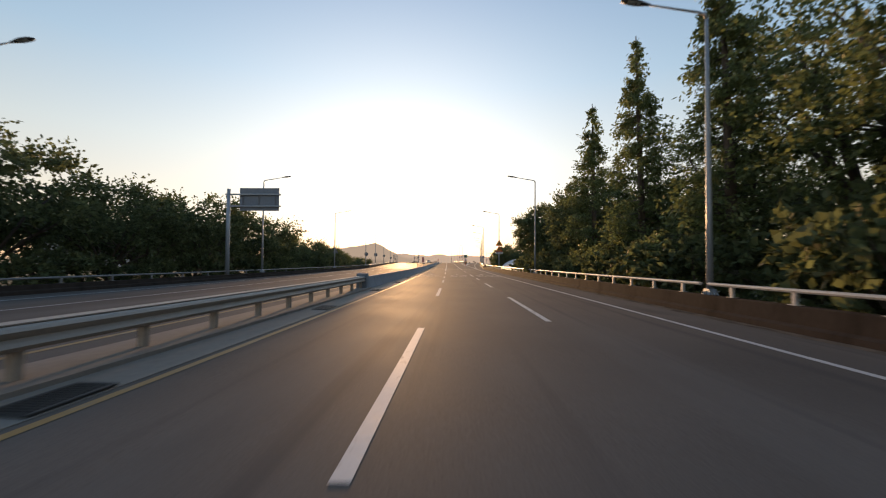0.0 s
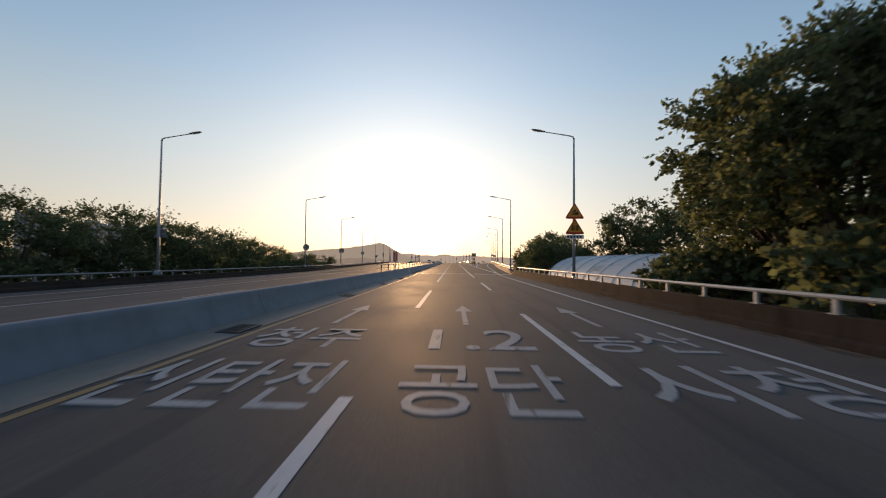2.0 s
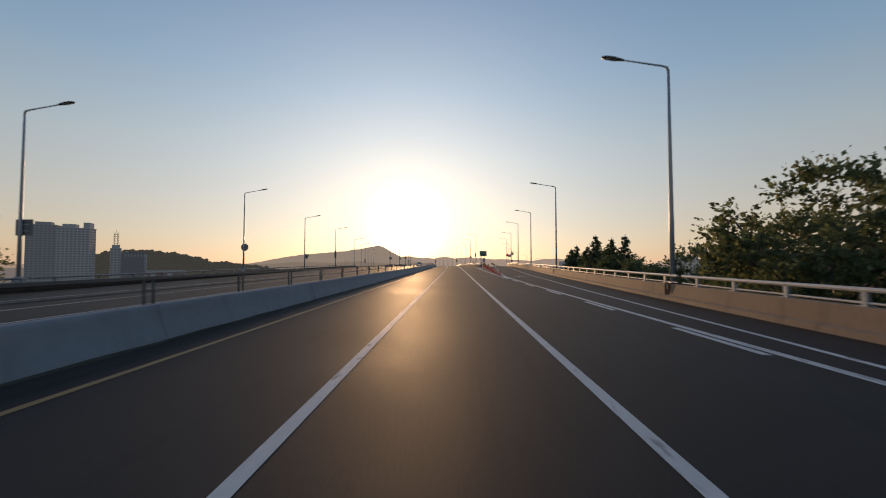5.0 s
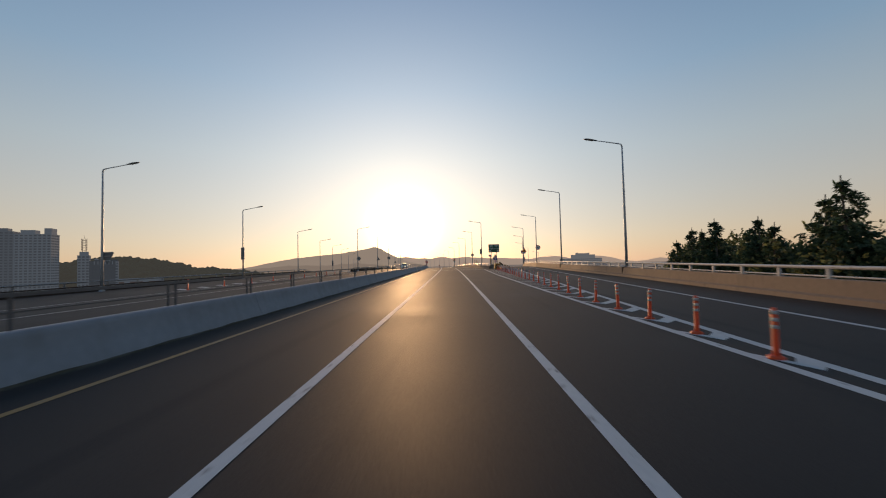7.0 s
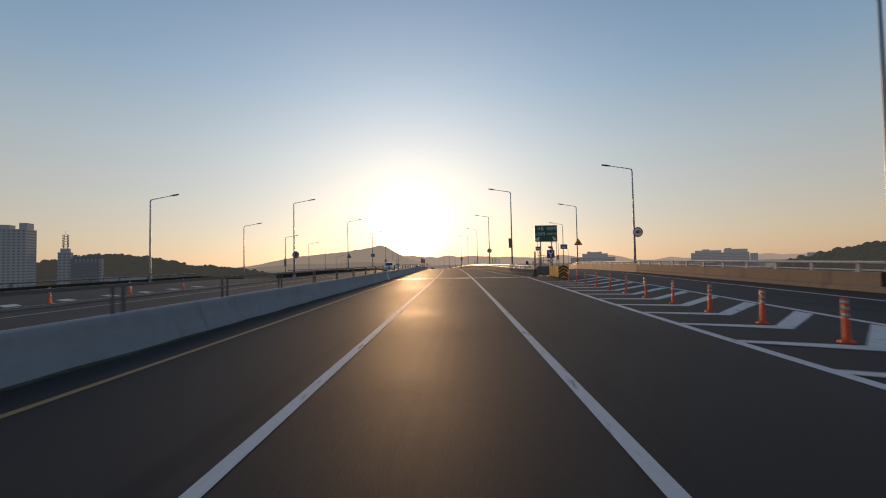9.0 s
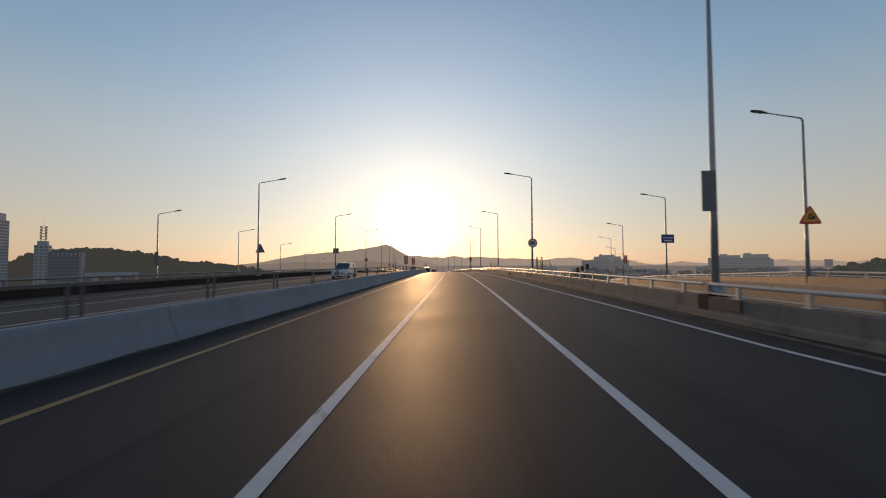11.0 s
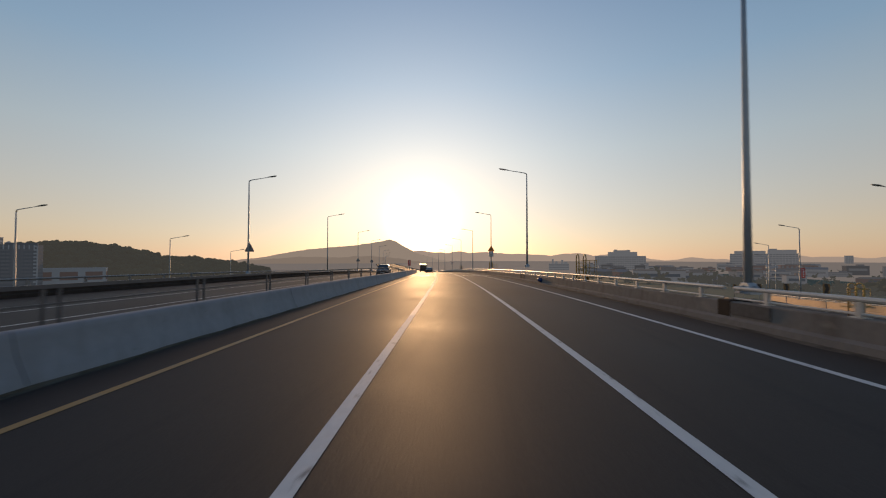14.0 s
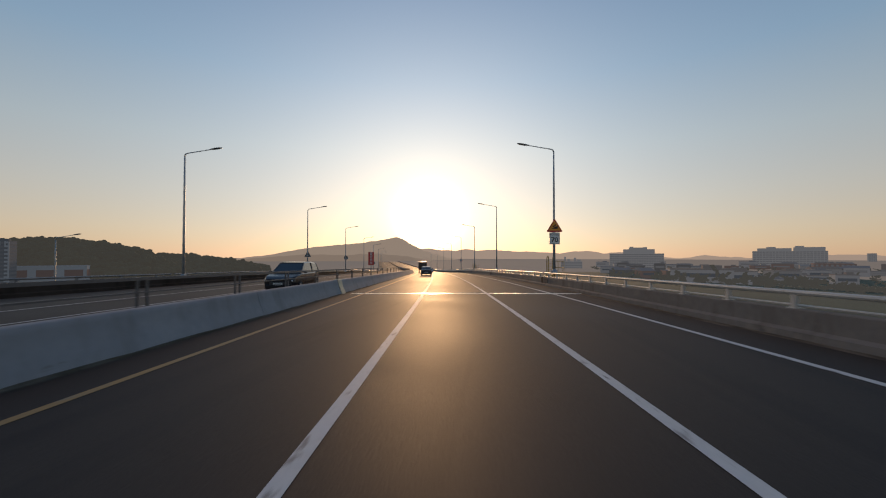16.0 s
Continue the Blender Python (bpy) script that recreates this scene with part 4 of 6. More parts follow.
plate_with_bars("blue plate with pale unreadable lettering on a ramp lamp", 1.4, 0.94, SIGN_BLUE, SIGN_WHITE, [(-0.5 + 0.22 * k, 0.5, 0.15, 0.14) for k in range(5)] + [(-0.42, 0.2, 0.84, 0.12)]).matrix_basis = on_road(259.15, 23.3, 3.78)
for s, u, z in ((281.3, 28.7, 1.68), (322.65, 46.35, -0.15)):
    plate_with_bars("tall red plate with white unreadable lettering on a ramp lamp", 0.5, 1.3, SIGN_RED, SIGN_WHITE, [(-0.11, 0.14 + 0.29 * k, 0.22, 0.16) for k in range(4)]).matrix_basis = on_road(s, u, z)
plate_with_bars("dark narrow plate on a bridge lamp pole", 0.42, 1.2, BACK_DARK, SIGN_BLACK, []).matrix_basis = on_road(226.86, 7.18, 3.08)


def back_plate(s, u, outline, label, z):
    """A sign for the other carriageway, seen from behind."""
    t = tagged(new("traffic_sign"), label, "road sign", group="signs seen from behind")
    part("plate", prism(outline, 0.02), BACK_DARK, t)
    for dz in (0.25, 0.6):
        b = bmesh.new()
        bevelled(b, (0.5, 0.04, 0.06), (0, -0.02, dz), 0.006)
        part("stiffener", b, SIGN_BACK, t)
    t.matrix_basis = on_road(s, u, z)
    return t


def pointing_down(w, h):
    return [(x, h - z) for x, z in triangle(w, h)][::-1]


for s, u, kind, z in ((67.5, -20.6, "tri", 3.05), (95.5, -21.0, "disc", 2.88), (121.7, -23.5, "board", 3.05), (147.5, -25.15, "disc", 2.9), (168.7, -25.6, "yield", 2.02), (227.2, -19.9, "disc", 2.34), (254.5, -19.95, "tri", 2.72), (282.4, -20.1, "board", 3.52), (310.9, -20.2, "tri", 2.85), (367.9, -20.0, "tri", 2.8), (395.5, -20.05, "disc", 3.0), (451.5, -20.05, "board", 3.0)):
    outline = {"tri": triangle(0.95, 0.9), "yield": pointing_down(1.0, 0.9), "disc": [(x, z0 + 0.45) for x, z0 in disc(0.45)], "board": board(0.98, 0.88)}[kind]
    back_plate(s + 0.1, u, outline, {"tri": "grey back of a triangular warning sign on a lamp pole", "yield": "dark back of a triangle pointing down on a lamp pole", "disc": "grey back of a round sign on a lamp pole", "board": "grey back of a square sign on a lamp pole"}[kind], z)
for s, u, z in ((191.8, -27.38, 2.5), (260.0, -34.5, 1.4)):
    plate_with_bars("tall dark narrow box on a slip road lamp", 0.45, 1.6, BACK_DARK, SIGN_BLACK, []).matrix_basis = on_road(s - 0.14, u, z)


def banner(s, words_text):
    """A tall red sign on its own post in the median."""
    t = tagged(new("banner_sign"), "tall red sign with white lettering on a median post", "banner sign", group="median banner signs")
    b = bmesh.new()
    tube(b, [(0, 0, 0.7), (0, 0, 2.5)], 0.03, 8)
    part("post", b, POLE_GREY, t, smooth=True)
    part("board", prism([(-0.22, 1.52), (0.22, 1.52), (0.22, 2.56), (-0.22, 2.56)], 0.02), SIGN_RED, t, "red sign board").matrix_basis = pose(0, -0.05, 0)
    for k, ch in enumerate(words_text):
        lettering("letter", ch, 0.24, SIGN_WHITE, t, pose(0, -0.056, 2.40 - 0.245 * k) @ UPRIGHT, thick=0.001, bold=0.004)
    t.matrix_basis = on_road(s, -6.3, 0.0)
    return t


for s in (80.9, 264.74, 275.5, 340.84):
    banner(s, "절대감속" if s == 264.74 else "결빙주의")

# the guide sign seen from behind over the far verge, on its tall pole
gs = tagged(new("guide_board"), "large grey back of a cantilevered guide sign", "guide sign")
part("panel", prism([(-1.8, 6.15), (1.75, 6.15), (1.75, 8.2), (-1.8, 8.2)], 0.05), BACK_BLUE, gs)
for z in (6.55, 7.6):
    b = bmesh.new()
    bevelled(b, (5.0, 0.14, 0.14), (-0.55, -0.1, z), 0.015)
    part("beam", b, POLE_GREY, gs)
for x in (-1.5, -0.05, 1.45):
    b = bmesh.new()
    bevelled(b, (0.10, 0.06, 1.0), (x, -0.05, 7.08), 0.01)
    part("stiffener", b, BACK_DARK, gs)
b = bmesh.new()
tube(b, [(-2.75, -0.1, -0.5), (-2.75, -0.1, 4), (-2.75, -0.1, 8.1)], [0.19, 0.17, 0.15], 12)
part("pole", b, POLE_GREY, gs, smooth=True)
gs.matrix_basis = on_road(35.05, -18.2, 0.0)

# ---- the nose of the exit: guide sign, cushion, block and ladder ----
guide = tagged(new("guide_sign"), "green guide sign with white place names on two posts", "guide sign")
part("panel", prism([(-1.0, 3.32), (1.0, 3.32), (1.0, 4.82), (-1.0, 4.82)], 0.04), SIGN_GREEN, guide, "green sign panel")
for text, x, z, size in (("세종", -0.5, 4.50, 0.34), ("대전역", 0.5, 4.50, 0.32), ("신탄진", -0.5, 4.03, 0.30), ("농수산시장", 0.5, 4.03, 0.20)):
    lettering("inscription", text, size, SIGN_WHITE, guide, pose(x, -0.006, z) @ UPRIGHT, thick=0.001, bold=0.003)
for x, turn in ((-0.72, 1), (0.72, -1)):
    a = part("arrow", prism([(turn * px, pz_) for px, pz_ in ((0.16, 0.16), (0.05, 0.20), (-0.06, 0.06), (-0.13, 0.12), (-0.17, -0.17), (0.12, -0.13), (0.06, -0.06))], 0.003), SIGN_WHITE, guide)
    a.matrix_basis = pose(x, -0.005, 3.6)
for x, z, w, h in ((0, 3.34, 1.94, 0.025), (0, 4.78, 1.94, 0.025)):
    part("border", prism([(x - w / 2, z), (x + w / 2, z), (x + w / 2, z + h), (x - w / 2, z + h)], 0.003), SIGN_WHITE, guide).matrix_basis = pose(0, -0.005, 0)
for x in (-0.5, 0.5):
    b = bmesh.new()
    tube(b, [(x, 0.08, 0.55), (x, 0.08, 4.7)], 0.05, 10)
    part("post", b, POLE_GREY, guide, smooth=True)
guide.matrix_basis = on_road(213.5, 8.45, -0.18)

div = tagged(new("diverge_sign"), "small blue sign with a white forked arrow", "road sign")
part("plate", prism(board(0.66, 0.7), 0.02), SIGN_BLUE, div)
for outline in ([(-0.05, 0.1), (0.05, 0.1), (0.05, 0.32), (-0.05, 0.32)], [(-0.05, 0.30), (0.0, 0.36), (-0.15, 0.56), (-0.24, 0.5)], [(0.05, 0.30), (0.24, 0.5), (0.15, 0.56), (0.0, 0.36)]):
    part("arrow", prism(outline, 0.003), SIGN_WHITE, div).matrix_basis = pose(0, -0.005, 0)
b = bmesh.new()
tube(b, [(0, 0.05, -1.62), (0, 0.05, 0.9)], 0.03, 8)
part("post", b, POLE_GREY, div, smooth=True)
for x, z in ((0, 0.5), (-0.25, 0.25), (0.25, 0.25), (0, 0)):
    red = part("chequer", prism([(x, z), (x + 0.125, z + 0.125), (x, z + 0.25), (x - 0.125, z + 0.125)], 0.003), SIGN_RED, div, "red chequer square")
    red.matrix_basis = pose(0, -0.006, -0.49) @ Matrix.Diagonal((0.66, 1, 0.66, 1))
part("diamond", prism([(0, -0.49), (0.25, -0.24), (0, 0.0), (-0.25, -0.24)], 0.012), SIGN_WHITE, div, "white diamond plate")
b = bmesh.new()
bevelled(b, (0.4, 0.3, 0.02), (0, 0.05, 0.92), 0.004, (35, 0, 0))
bevelled(b, (0.14, 0.14, 0.12), (0.14, 0.05, 0.78), 0.02)
part("solar_beacon", b, SIGN_BLACK, div, "small black solar panel with a warning lamp")
div.matrix_basis = on_road(212.2, 8.5, 1.68)
plate = plate_with_bars("small blue plate on its own slim post", 0.44, 0.36, SIGN_BLUE, SIGN_WHITE, [(-0.15, 0.12, 0.3, 0.1)])
b = bmesh.new()
tube(b, [(0, 0.1, -2.35), (0, 0.1, 0.75)], 0.022, 8)
part("post", b, POLE_GREY, plate, smooth=True)
plate.matrix_basis = on_road(213.2, 7.62, 2.36)

CUSH_YELLOW = mat("scuffed_yellow_plastic", (0.66, 0.27, 0.018), 0.5, vary=0.15, grain=8, blotch=2, stain=((0.2, 0.1, 0.03), 4.0, 0.6, 0.75, (1, 1, 1)))
cushion = tagged(new("crash_cushion"), "yellow crash cushion with black chevrons at the exit nose", "crash cushion")
for k in range(5):
    # plastic cells that bulge between their frames
    b = bmesh.new()
    w = 0.74 + 0.05 * k
    rings = []
    for y, grow in ((0.0, -0.04), (0.06, 0.0), (0.34, 0.045), (0.62, 0.0), (0.68, -0.04)):
        hw, hz = w / 2 + grow, 0.46 + grow * 0.6
        rings.append([b.verts.new((x, 0.7 * k + y, 0.52 + z)) for x, z in ((-hw + 0.08, -hz), (hw - 0.08, -hz), (hw, -hz + 0.08), (hw, hz - 0.08), (hw - 0.08, hz), (-hw + 0.08, hz), (-hw, hz - 0.08), (-hw, -hz + 0.08))])
    for r0, r1 in zip(rings, rings[1:]):
        for j in range(8):
            b.faces.new((r0[j], r0[(j + 1) % 8], r1[(j + 1) % 8], r1[j]))
    b.faces.new(rings[0])
    b.faces.new(rings[-1])
    part("cell", b, CUSH_YELLOW, cushion, "bulging yellow plastic cell")
b = bmesh.new()
bevelled(b, (0.8, 0.04, 0.96), (0, -0.03, 0.52), 0.015)
part("nose_plate", b, CUSH_YELLOW, cushion)
for k in range(4):
    for side in (-1, 1):
        z = 0.06 + 0.24 * k
        part("chevron", prism([(0, z + 0.14), (side * 0.37, z - 0.10), (side * 0.37, z + 0.02), (0, z + 0.26)][::side], 0.004), SIGN_BLACK, cushion, "black chevron stripe").matrix_basis = pose(0, -0.056, 0.08 if k == 0 else 0.0)
cushion.matrix_basis = on_road(207.6, 8.3, lift(207.6, 8.3), -4)
b = bmesh.new()
bevelled(b, (1.45, 1.6, 0.85), (0, 0, 0.42), 0.05)
block = tagged(part("nose_block", b, CONCRETE_MAIN), "grey concrete block closing the exit nose", "concrete block")
block.matrix_basis = on_road(216.3, 8.75, 0.05)


def ladder_cage(s, u, z, label):
    """A hooped service ladder and its landing, standing over the parapet."""
    t = tagged(new("ladder_cage"), label, "ladder", group="bridge service ladders")
    for x in (-0.28, 0.28):
        b = bmesh.new()
        tube(b, [(x, -0.5, -0.8), (x, -0.5, 1.5), (x, -0.476, 1.63), (x, -0.41, 1.75), (x, -0.31, 1.83), (x, -0.19, 1.86), (x, -0.07, 1.83), (x, 0.03, 1.75), (x, 0.096, 1.63), (x, 0.12, 1.5), (x, 0.12, -0.8)], 0.045, 8)
        part("hoop", b, LADDER_PAINT, t, smooth=True)
    for k in range(6):
        b = bmesh.new()
        tube(b, [(-0.28, 0.12, -0.4 + 0.3 * k), (0.28, 0.12, -0.4 + 0.3 * k)], 0.02, 6)
        part("rung", b, LADDER_PAINT, t)
    for zz in (0.0, 0.7, 1.35):
        b = bmesh.new()
        pts = [(0.28, 0.1, zz), (0.75, 0.0, zz), (1.35, 0.1, zz), (1.4, 0.7, zz), (0.7, 0.95, zz), (0.28, 0.7, zz)]
        tube(b, pts + pts[:1], 0.028, 6)
        part("cage_ring", b, LADDER_PAINT, t)
    for x, y in ((0.75, 0.02), (1.35, 0.1), (1.4, 0.68), (0.7, 0.93)):
        b = bmesh.new()
        tube(b, [(x, y, -0.05), (x, y, 1.36)], 0.022, 6)
        part("cage_bar", b, LADDER_PAINT, t)
    b = bmesh.new()
    bevelled(b, (1.6, 1.1, 0.05), (0.7, 0.4, -0.08), 0.01)
    part("landing", b, LADDER_PAINT, t)
    b = bmesh.new()
    tube(b, [(0.75, 0.4, -0.1), (0.75, 0.4, -3.0)], 0.08, 8)
    part("bracket", b, LADDER_PAINT, t)
    t.matrix_basis = on_road(s, u, z) @ Matrix.Diagonal((0.85, 0.85, 0.8, 1))


LADDER_PAINT = mat("worn_yellow_steel_paint", (0.42, 0.26, 0.06), 0.5, vary=0.2, grain=10, blotch=2, stain=((0.12, 0.06, 0.03), 5.0, 0.5, 0.7, (1, 1, 1)))
ladder_cage(256.0, 8.4, 0.75, "yellow hooped service ladder behind the parapet")
ladder_cage(298.5, 8.5, 0.75, "yellow hooped service ladder behind the parapet")
ladder_cage(341.0, 8.0, 0.75, "yellow hooped service ladder far along the bridge")
ladder_cage(217.6, 8.45, 0.9, "hooped service ladder beside the guide sign")
ladder_cage(296.6, 25.0, -1.1, "yellow hooped service ladder behind the ramp's inner wall")
ladder_cage(398.0, 8.0, 0.75, "yellow hooped service ladder far along the bridge")

BLUE_SACK = mat("blue_plastic_sack", (0.012, 0.04, 0.15), 0.45, vary=0.3, grain=8, blotch=4, bump=0.6)
for s, label in ((265.8, "crumpled blue plastic sack at the parapet's foot"), (302.6, "three crumpled blue plastic sacks at the parapet's foot")):
    sack = tagged(new("blue_sack"), label, "sack", group="blue sacks")
    for k, (dx, dy, r) in enumerate((((0, 0, 0.135), (0.02, 0.3, 0.12)) if s < 300 else ((0, 0, 0.16), (-0.03, 0.27, 0.17), (0.02, 0.56, 0.13)))[: 3 if s > 300 else 1]):
        b = bmesh.new()
        bmesh.ops.create_icosphere(b, subdivisions=3, radius=r)
        for v in b.verts:
            v.co += v.normal * 0.12 * r * noise.noise(v.co * 7 + Vector((k, s, 0))) * 2
            neck = max(0.0, v.co.z / r)
            v.co.x *= 1 - 0.5 * neck ** 2
            v.co.y *= 1 - 0.5 * neck ** 2
            v.co.z = max(-0.9 * r, v.co.z * (1.0 + 0.2 * neck))
        o = part("bag", b, BLUE_SACK, sack, smooth=True)
        o.matrix_basis = pose(dx, dy, 0.9 * r)
    sack.matrix_basis = on_road(s, 6.80, 0.18)


def curve_board(s):
    """A chevron plate on a short post, on the inside wall of the ramp."""
    t = tagged(new("curve_board"), "small yellow plate with a black chevron above the ramp wall", "road sign", group="ramp curve boards")
    part("plate", prism([(-0.25, 1.48), (0.25, 1.48), (0.25, 2.2), (-0.25, 2.2)], 0.02), CURVE_YELLOW, t)
    part("chevron", prism([(-0.20, 1.50), (0.06, 1.50), (0.21, 1.84), (0.06, 2.18), (-0.20, 2.18), (-0.05, 1.84)], 0.004), SIGN_BLACK, t, "black chevron").matrix_basis = pose(0, -0.006, 0)
    b = bmesh.new()
    tube(b, [(0, 0.05, -0.02), (0, 0.05, 2.15)], 0.03, 8)
    part("post", b, POLE_GREY, t, smooth=True)
    t.matrix_basis = on_road(s, pr(s) - ramp_width(s) + 0.1, ramp_profile(s)[0][1] + 0.8)
    return t


# sign yellow darkened to brown, the plates' shade put into the colour
CURVE_YELLOW = mat("shaded_yellow_plate", (0.22, 0.12, 0.04), 0.5, vary=0.15, grain=6, blotch=1.5)
for s in (268.0, 274.1, 280.9, 287.5, 294.0, 300.3, 306.4, 313.0, 320.0, 327.5):
    curve_board(s)

# ---- trees ----
BARK = mat("brown_bark", (0.10, 0.075, 0.055), 0.9, vary=0.35, grain=9, blotch=1.5, bump=0.6)
LEAF_DARK = mat("dark_broad_leaves", (0.128, 0.150, 0.063), 0.65, vary=0.3, grain=2, blotch=0.4, translucent=0.52, random_tint=0.4, island=True)
LEAF_LIGHT = mat("fresh_green_leaves", (0.165, 0.195, 0.07), 0.6, vary=0.3, grain=2, blotch=0.4, translucent=0.45, random_tint=0.4, island=True)
LEAF_CONIFER = mat("conifer_needles", (0.05, 0.08, 0.036), 0.7, vary=0.3, grain=2, blotch=0.4, translucent=0.3, random_tint=0.4, island=True)


def leaf_cloud(clumps, per, size, spread, rng, droop=0.0, long=1.6, twigs=6):
    """Leaves as small diamonds set along the twigs of each spray. A clump is x, y, z, reach and, if known, the way it grows."""
    r = np.random.RandomState(rng.randrange(10**6))
    c = np.array(clumps, float)
    m, k = len(c), twigs
    each = max(1, per // k)
    out = c[:, 4:7] if c.shape[1] > 4 else np.zeros((m, 3))
    way = r.normal(0, 0.8, (m, k, 3)) + out[:, None, :] * 1.1
    way[..., 2] = way[..., 2] * 0.7 - droop
    way /= np.linalg.norm(way, axis=2)[..., None] + 1e-9
    reach = c[:, 3][:, None, None] * r.uniform(1.0, 2.4, (m, k, 1)) * spread / 0.62
    along = r.uniform(0.0, 1.0, (m, k, each, 1))
    pos = c[:, None, None, :3] + way[:, :, None, :] * reach[:, :, None, :] * along
    pos = pos + r.normal(0, 0.12, pos.shape) * reach[:, :, None, :] * (1.1 - along)
    n = m * k * each
    pos = pos.reshape(n, 3)
    a = (way[:, :, None, :] + r.normal(0, 0.55, (m, k, each, 3))).reshape(n, 3)
    a /= np.linalg.norm(a, axis=1)[:, None] + 1e-9
    b = np.cross(a, r.normal(0, 1, (n, 3)))
    b /= np.linalg.norm(b, axis=1)[:, None] + 1e-9
    s = size * r.uniform(0.6, 1.35, (n, 1))
    v = np.stack([pos - a * s * long / 2, pos + b * s / 2, pos + a * s * long / 2, pos - b * s / 2], 1).reshape(-1, 3)
    return v, np.arange(4 * n).reshape(n, 4)


def cloud_mesh(name, v, f, material, parent):
    me = bpy.data.meshes.new(name)
    me.vertices.add(len(v))
    me.vertices.foreach_set("co", v.ravel())
    me.loops.add(f.size)
    me.loops.foreach_set("vertex_index", f.ravel().astype(np.int32))
    me.polygons.add(len(f))
    me.polygons.foreach_set("loop_start", np.arange(0, f.size, 4, dtype=np.int32))
    me.polygons.foreach_set("loop_total", np.full(len(f), 4, dtype=np.int32))
    me.update(calc_edges=True)
    me.materials.append(material)
    ob = new(name, me)
    ob.parent = parent
    return ob


def broad_tree(seed, height, radius, label, leaf, clumps=260, per=26, size=0.22, flat=0.75, base=0.28):
    """A broad-leaved tree: trunk, forking limbs and an uneven crown of leaf clumps with gaps."""
    rng = random.Random(seed)
    t = tagged(new("broadleaf_tree"), label, "tree", group="roadside trees")
    b = bmesh.new()
    fork = height * base
    tube(b, [(0, 0, -0.6), (0.05, 0, fork * 0.5), (0.0, 0.05, fork)], [height * 0.03, height * 0.024, height * 0.02], 9)
    tips = []
    for k in range(9):
        a = 2 * math.pi * (k + rng.uniform(-0.3, 0.3)) / 9
        reach = radius * rng.uniform(0.5, 0.95)
        top = fork + (height - fork) * rng.uniform(0.3, 0.95)
        mid = Vector((math.cos(a) * reach * 0.45, math.sin(a) * reach * 0.45, fork + (top - fork) * 0.55))
        end = Vector((math.cos(a) * reach, math.sin(a) * reach, top))
        tube(b, [(0, 0, fork * 0.9), mid, end], [height * 0.014, height * 0.009, height * 0.003], 6)
        tips.append((mid, end))
        for j in range(3):
            p = mid.lerp(end, rng.uniform(0.1, 0.8))
            q = p + Vector((rng.uniform(-1, 1), rng.uniform(-1, 1), rng.uniform(0.1, 0.9))) * radius * 0.35
            tube(b, [p, q], [height * 0.005, height * 0.0015], 5)
            tips.append((p, q))
    part("trunk", b, BARK, t, smooth=True)
    centres = []
    while len(centres) < clumps:
        if rng.random() < 0.55:
            p, q = rng.choice(tips)
            c = p.lerp(q, rng.uniform(0.4, 1.1)) + Vector((rng.gauss(0, 1), rng.gauss(0, 1), rng.gauss(0, 0.7))) * radius * 0.13
        else:
            a, z = rng.uniform(0, 2 * math.pi), rng.uniform(-0.75, 1)
            rr = math.sqrt(max(0, 1 - z * z)) * rng.uniform(0.75, 1.0)
            c = Vector((math.cos(a) * rr * radius, math.sin(a) * rr * radius, fork + (height - fork) * (0.5 + 0.5 * z * flat / 0.75)))
        lump = noise.noise(Vector((c.x * 0.5 + seed, c.y * 0.5, c.z * 0.5)))
        if lump < -0.22:
            continue
        way = Vector((c.x, c.y, (c.z - fork - (height - fork) * 0.4) * 0.6)).normalized()
        centres.append((*c, radius * rng.uniform(0.09, 0.15), *way))
    v, f = leaf_cloud(centres, per, size, 0.62, rng)
    cloud_mesh("crown", v, f, leaf, t)
    return t


def cone_tree(seed, height, radius, label, leaf, droop=0.3, layers=26, per=9, leaf_size=0.2, ragged=0.35, low=0.08, spray=9, slender=2.0):
    """A conifer: a straight stem, whorls of limbs that shorten upwards, and hanging sprays of foliage."""
    rng = random.Random(seed)
    t = tagged(new("conifer_tree"), label, "tree", group="roadside conifers")
    b = bmesh.new()
    tube(b, [(0, 0, -0.6), (0, 0, height * 0.5), (0, 0, height)], [height * 0.018, height * 0.011, height * 0.002], 8)
    centres = []
    for k in range(layers):
        f = k / (layers - 1)
        z = height * (low + (0.97 - low) * f)
        reach = radius * (1 - f) ** 0.8 + 0.15
        for j in range(5 if f < 0.8 else 3):
            a = rng.uniform(0, 2 * math.pi)
            r = reach * rng.uniform(1 - ragged, 1.1)
            end = Vector((math.cos(a) * r, math.sin(a) * r, z + r * rng.uniform(-droop, 0.25)))
            tube(b, [(0, 0, z), end], [0.018 * (1 - f) + 0.012, 0.006], 4, False)
            for i in range(per if f < 0.85 else 4):
                g = rng.uniform(0.25, 1.05)
                c = Vector((0, 0, z)).lerp(end, g) + Vector((rng.gauss(0, 0.12), rng.gauss(0, 0.12), rng.gauss(0, 0.1) - 0.08)) * (0.6 + reach * 0.25)
                centres.append((*c, 0.11 + 0.06 * reach, math.cos(a) * 0.8, math.sin(a) * 0.8, -0.1))
    part("trunk", b, BARK, t, smooth=True)
    v, fc = leaf_cloud(centres, spray, leaf_size, 0.8, rng, droop=0.5, long=slender)
    cloud_mesh("crown", v, fc, leaf, t)
    return t


def plant(ob, s, u, z, scale=1.0, turn=None, rng=random.Random(3)):
    return Matrix.Translation(road(s, u, z)) @ pose(0, 0, 0, rng.uniform(-2, 2), rng.uniform(-2, 2), rng.uniform(0, 360) if turn is None else turn) @ Matrix.Diagonal((scale, scale, scale * rng.uniform(0.92, 1.08), 1))


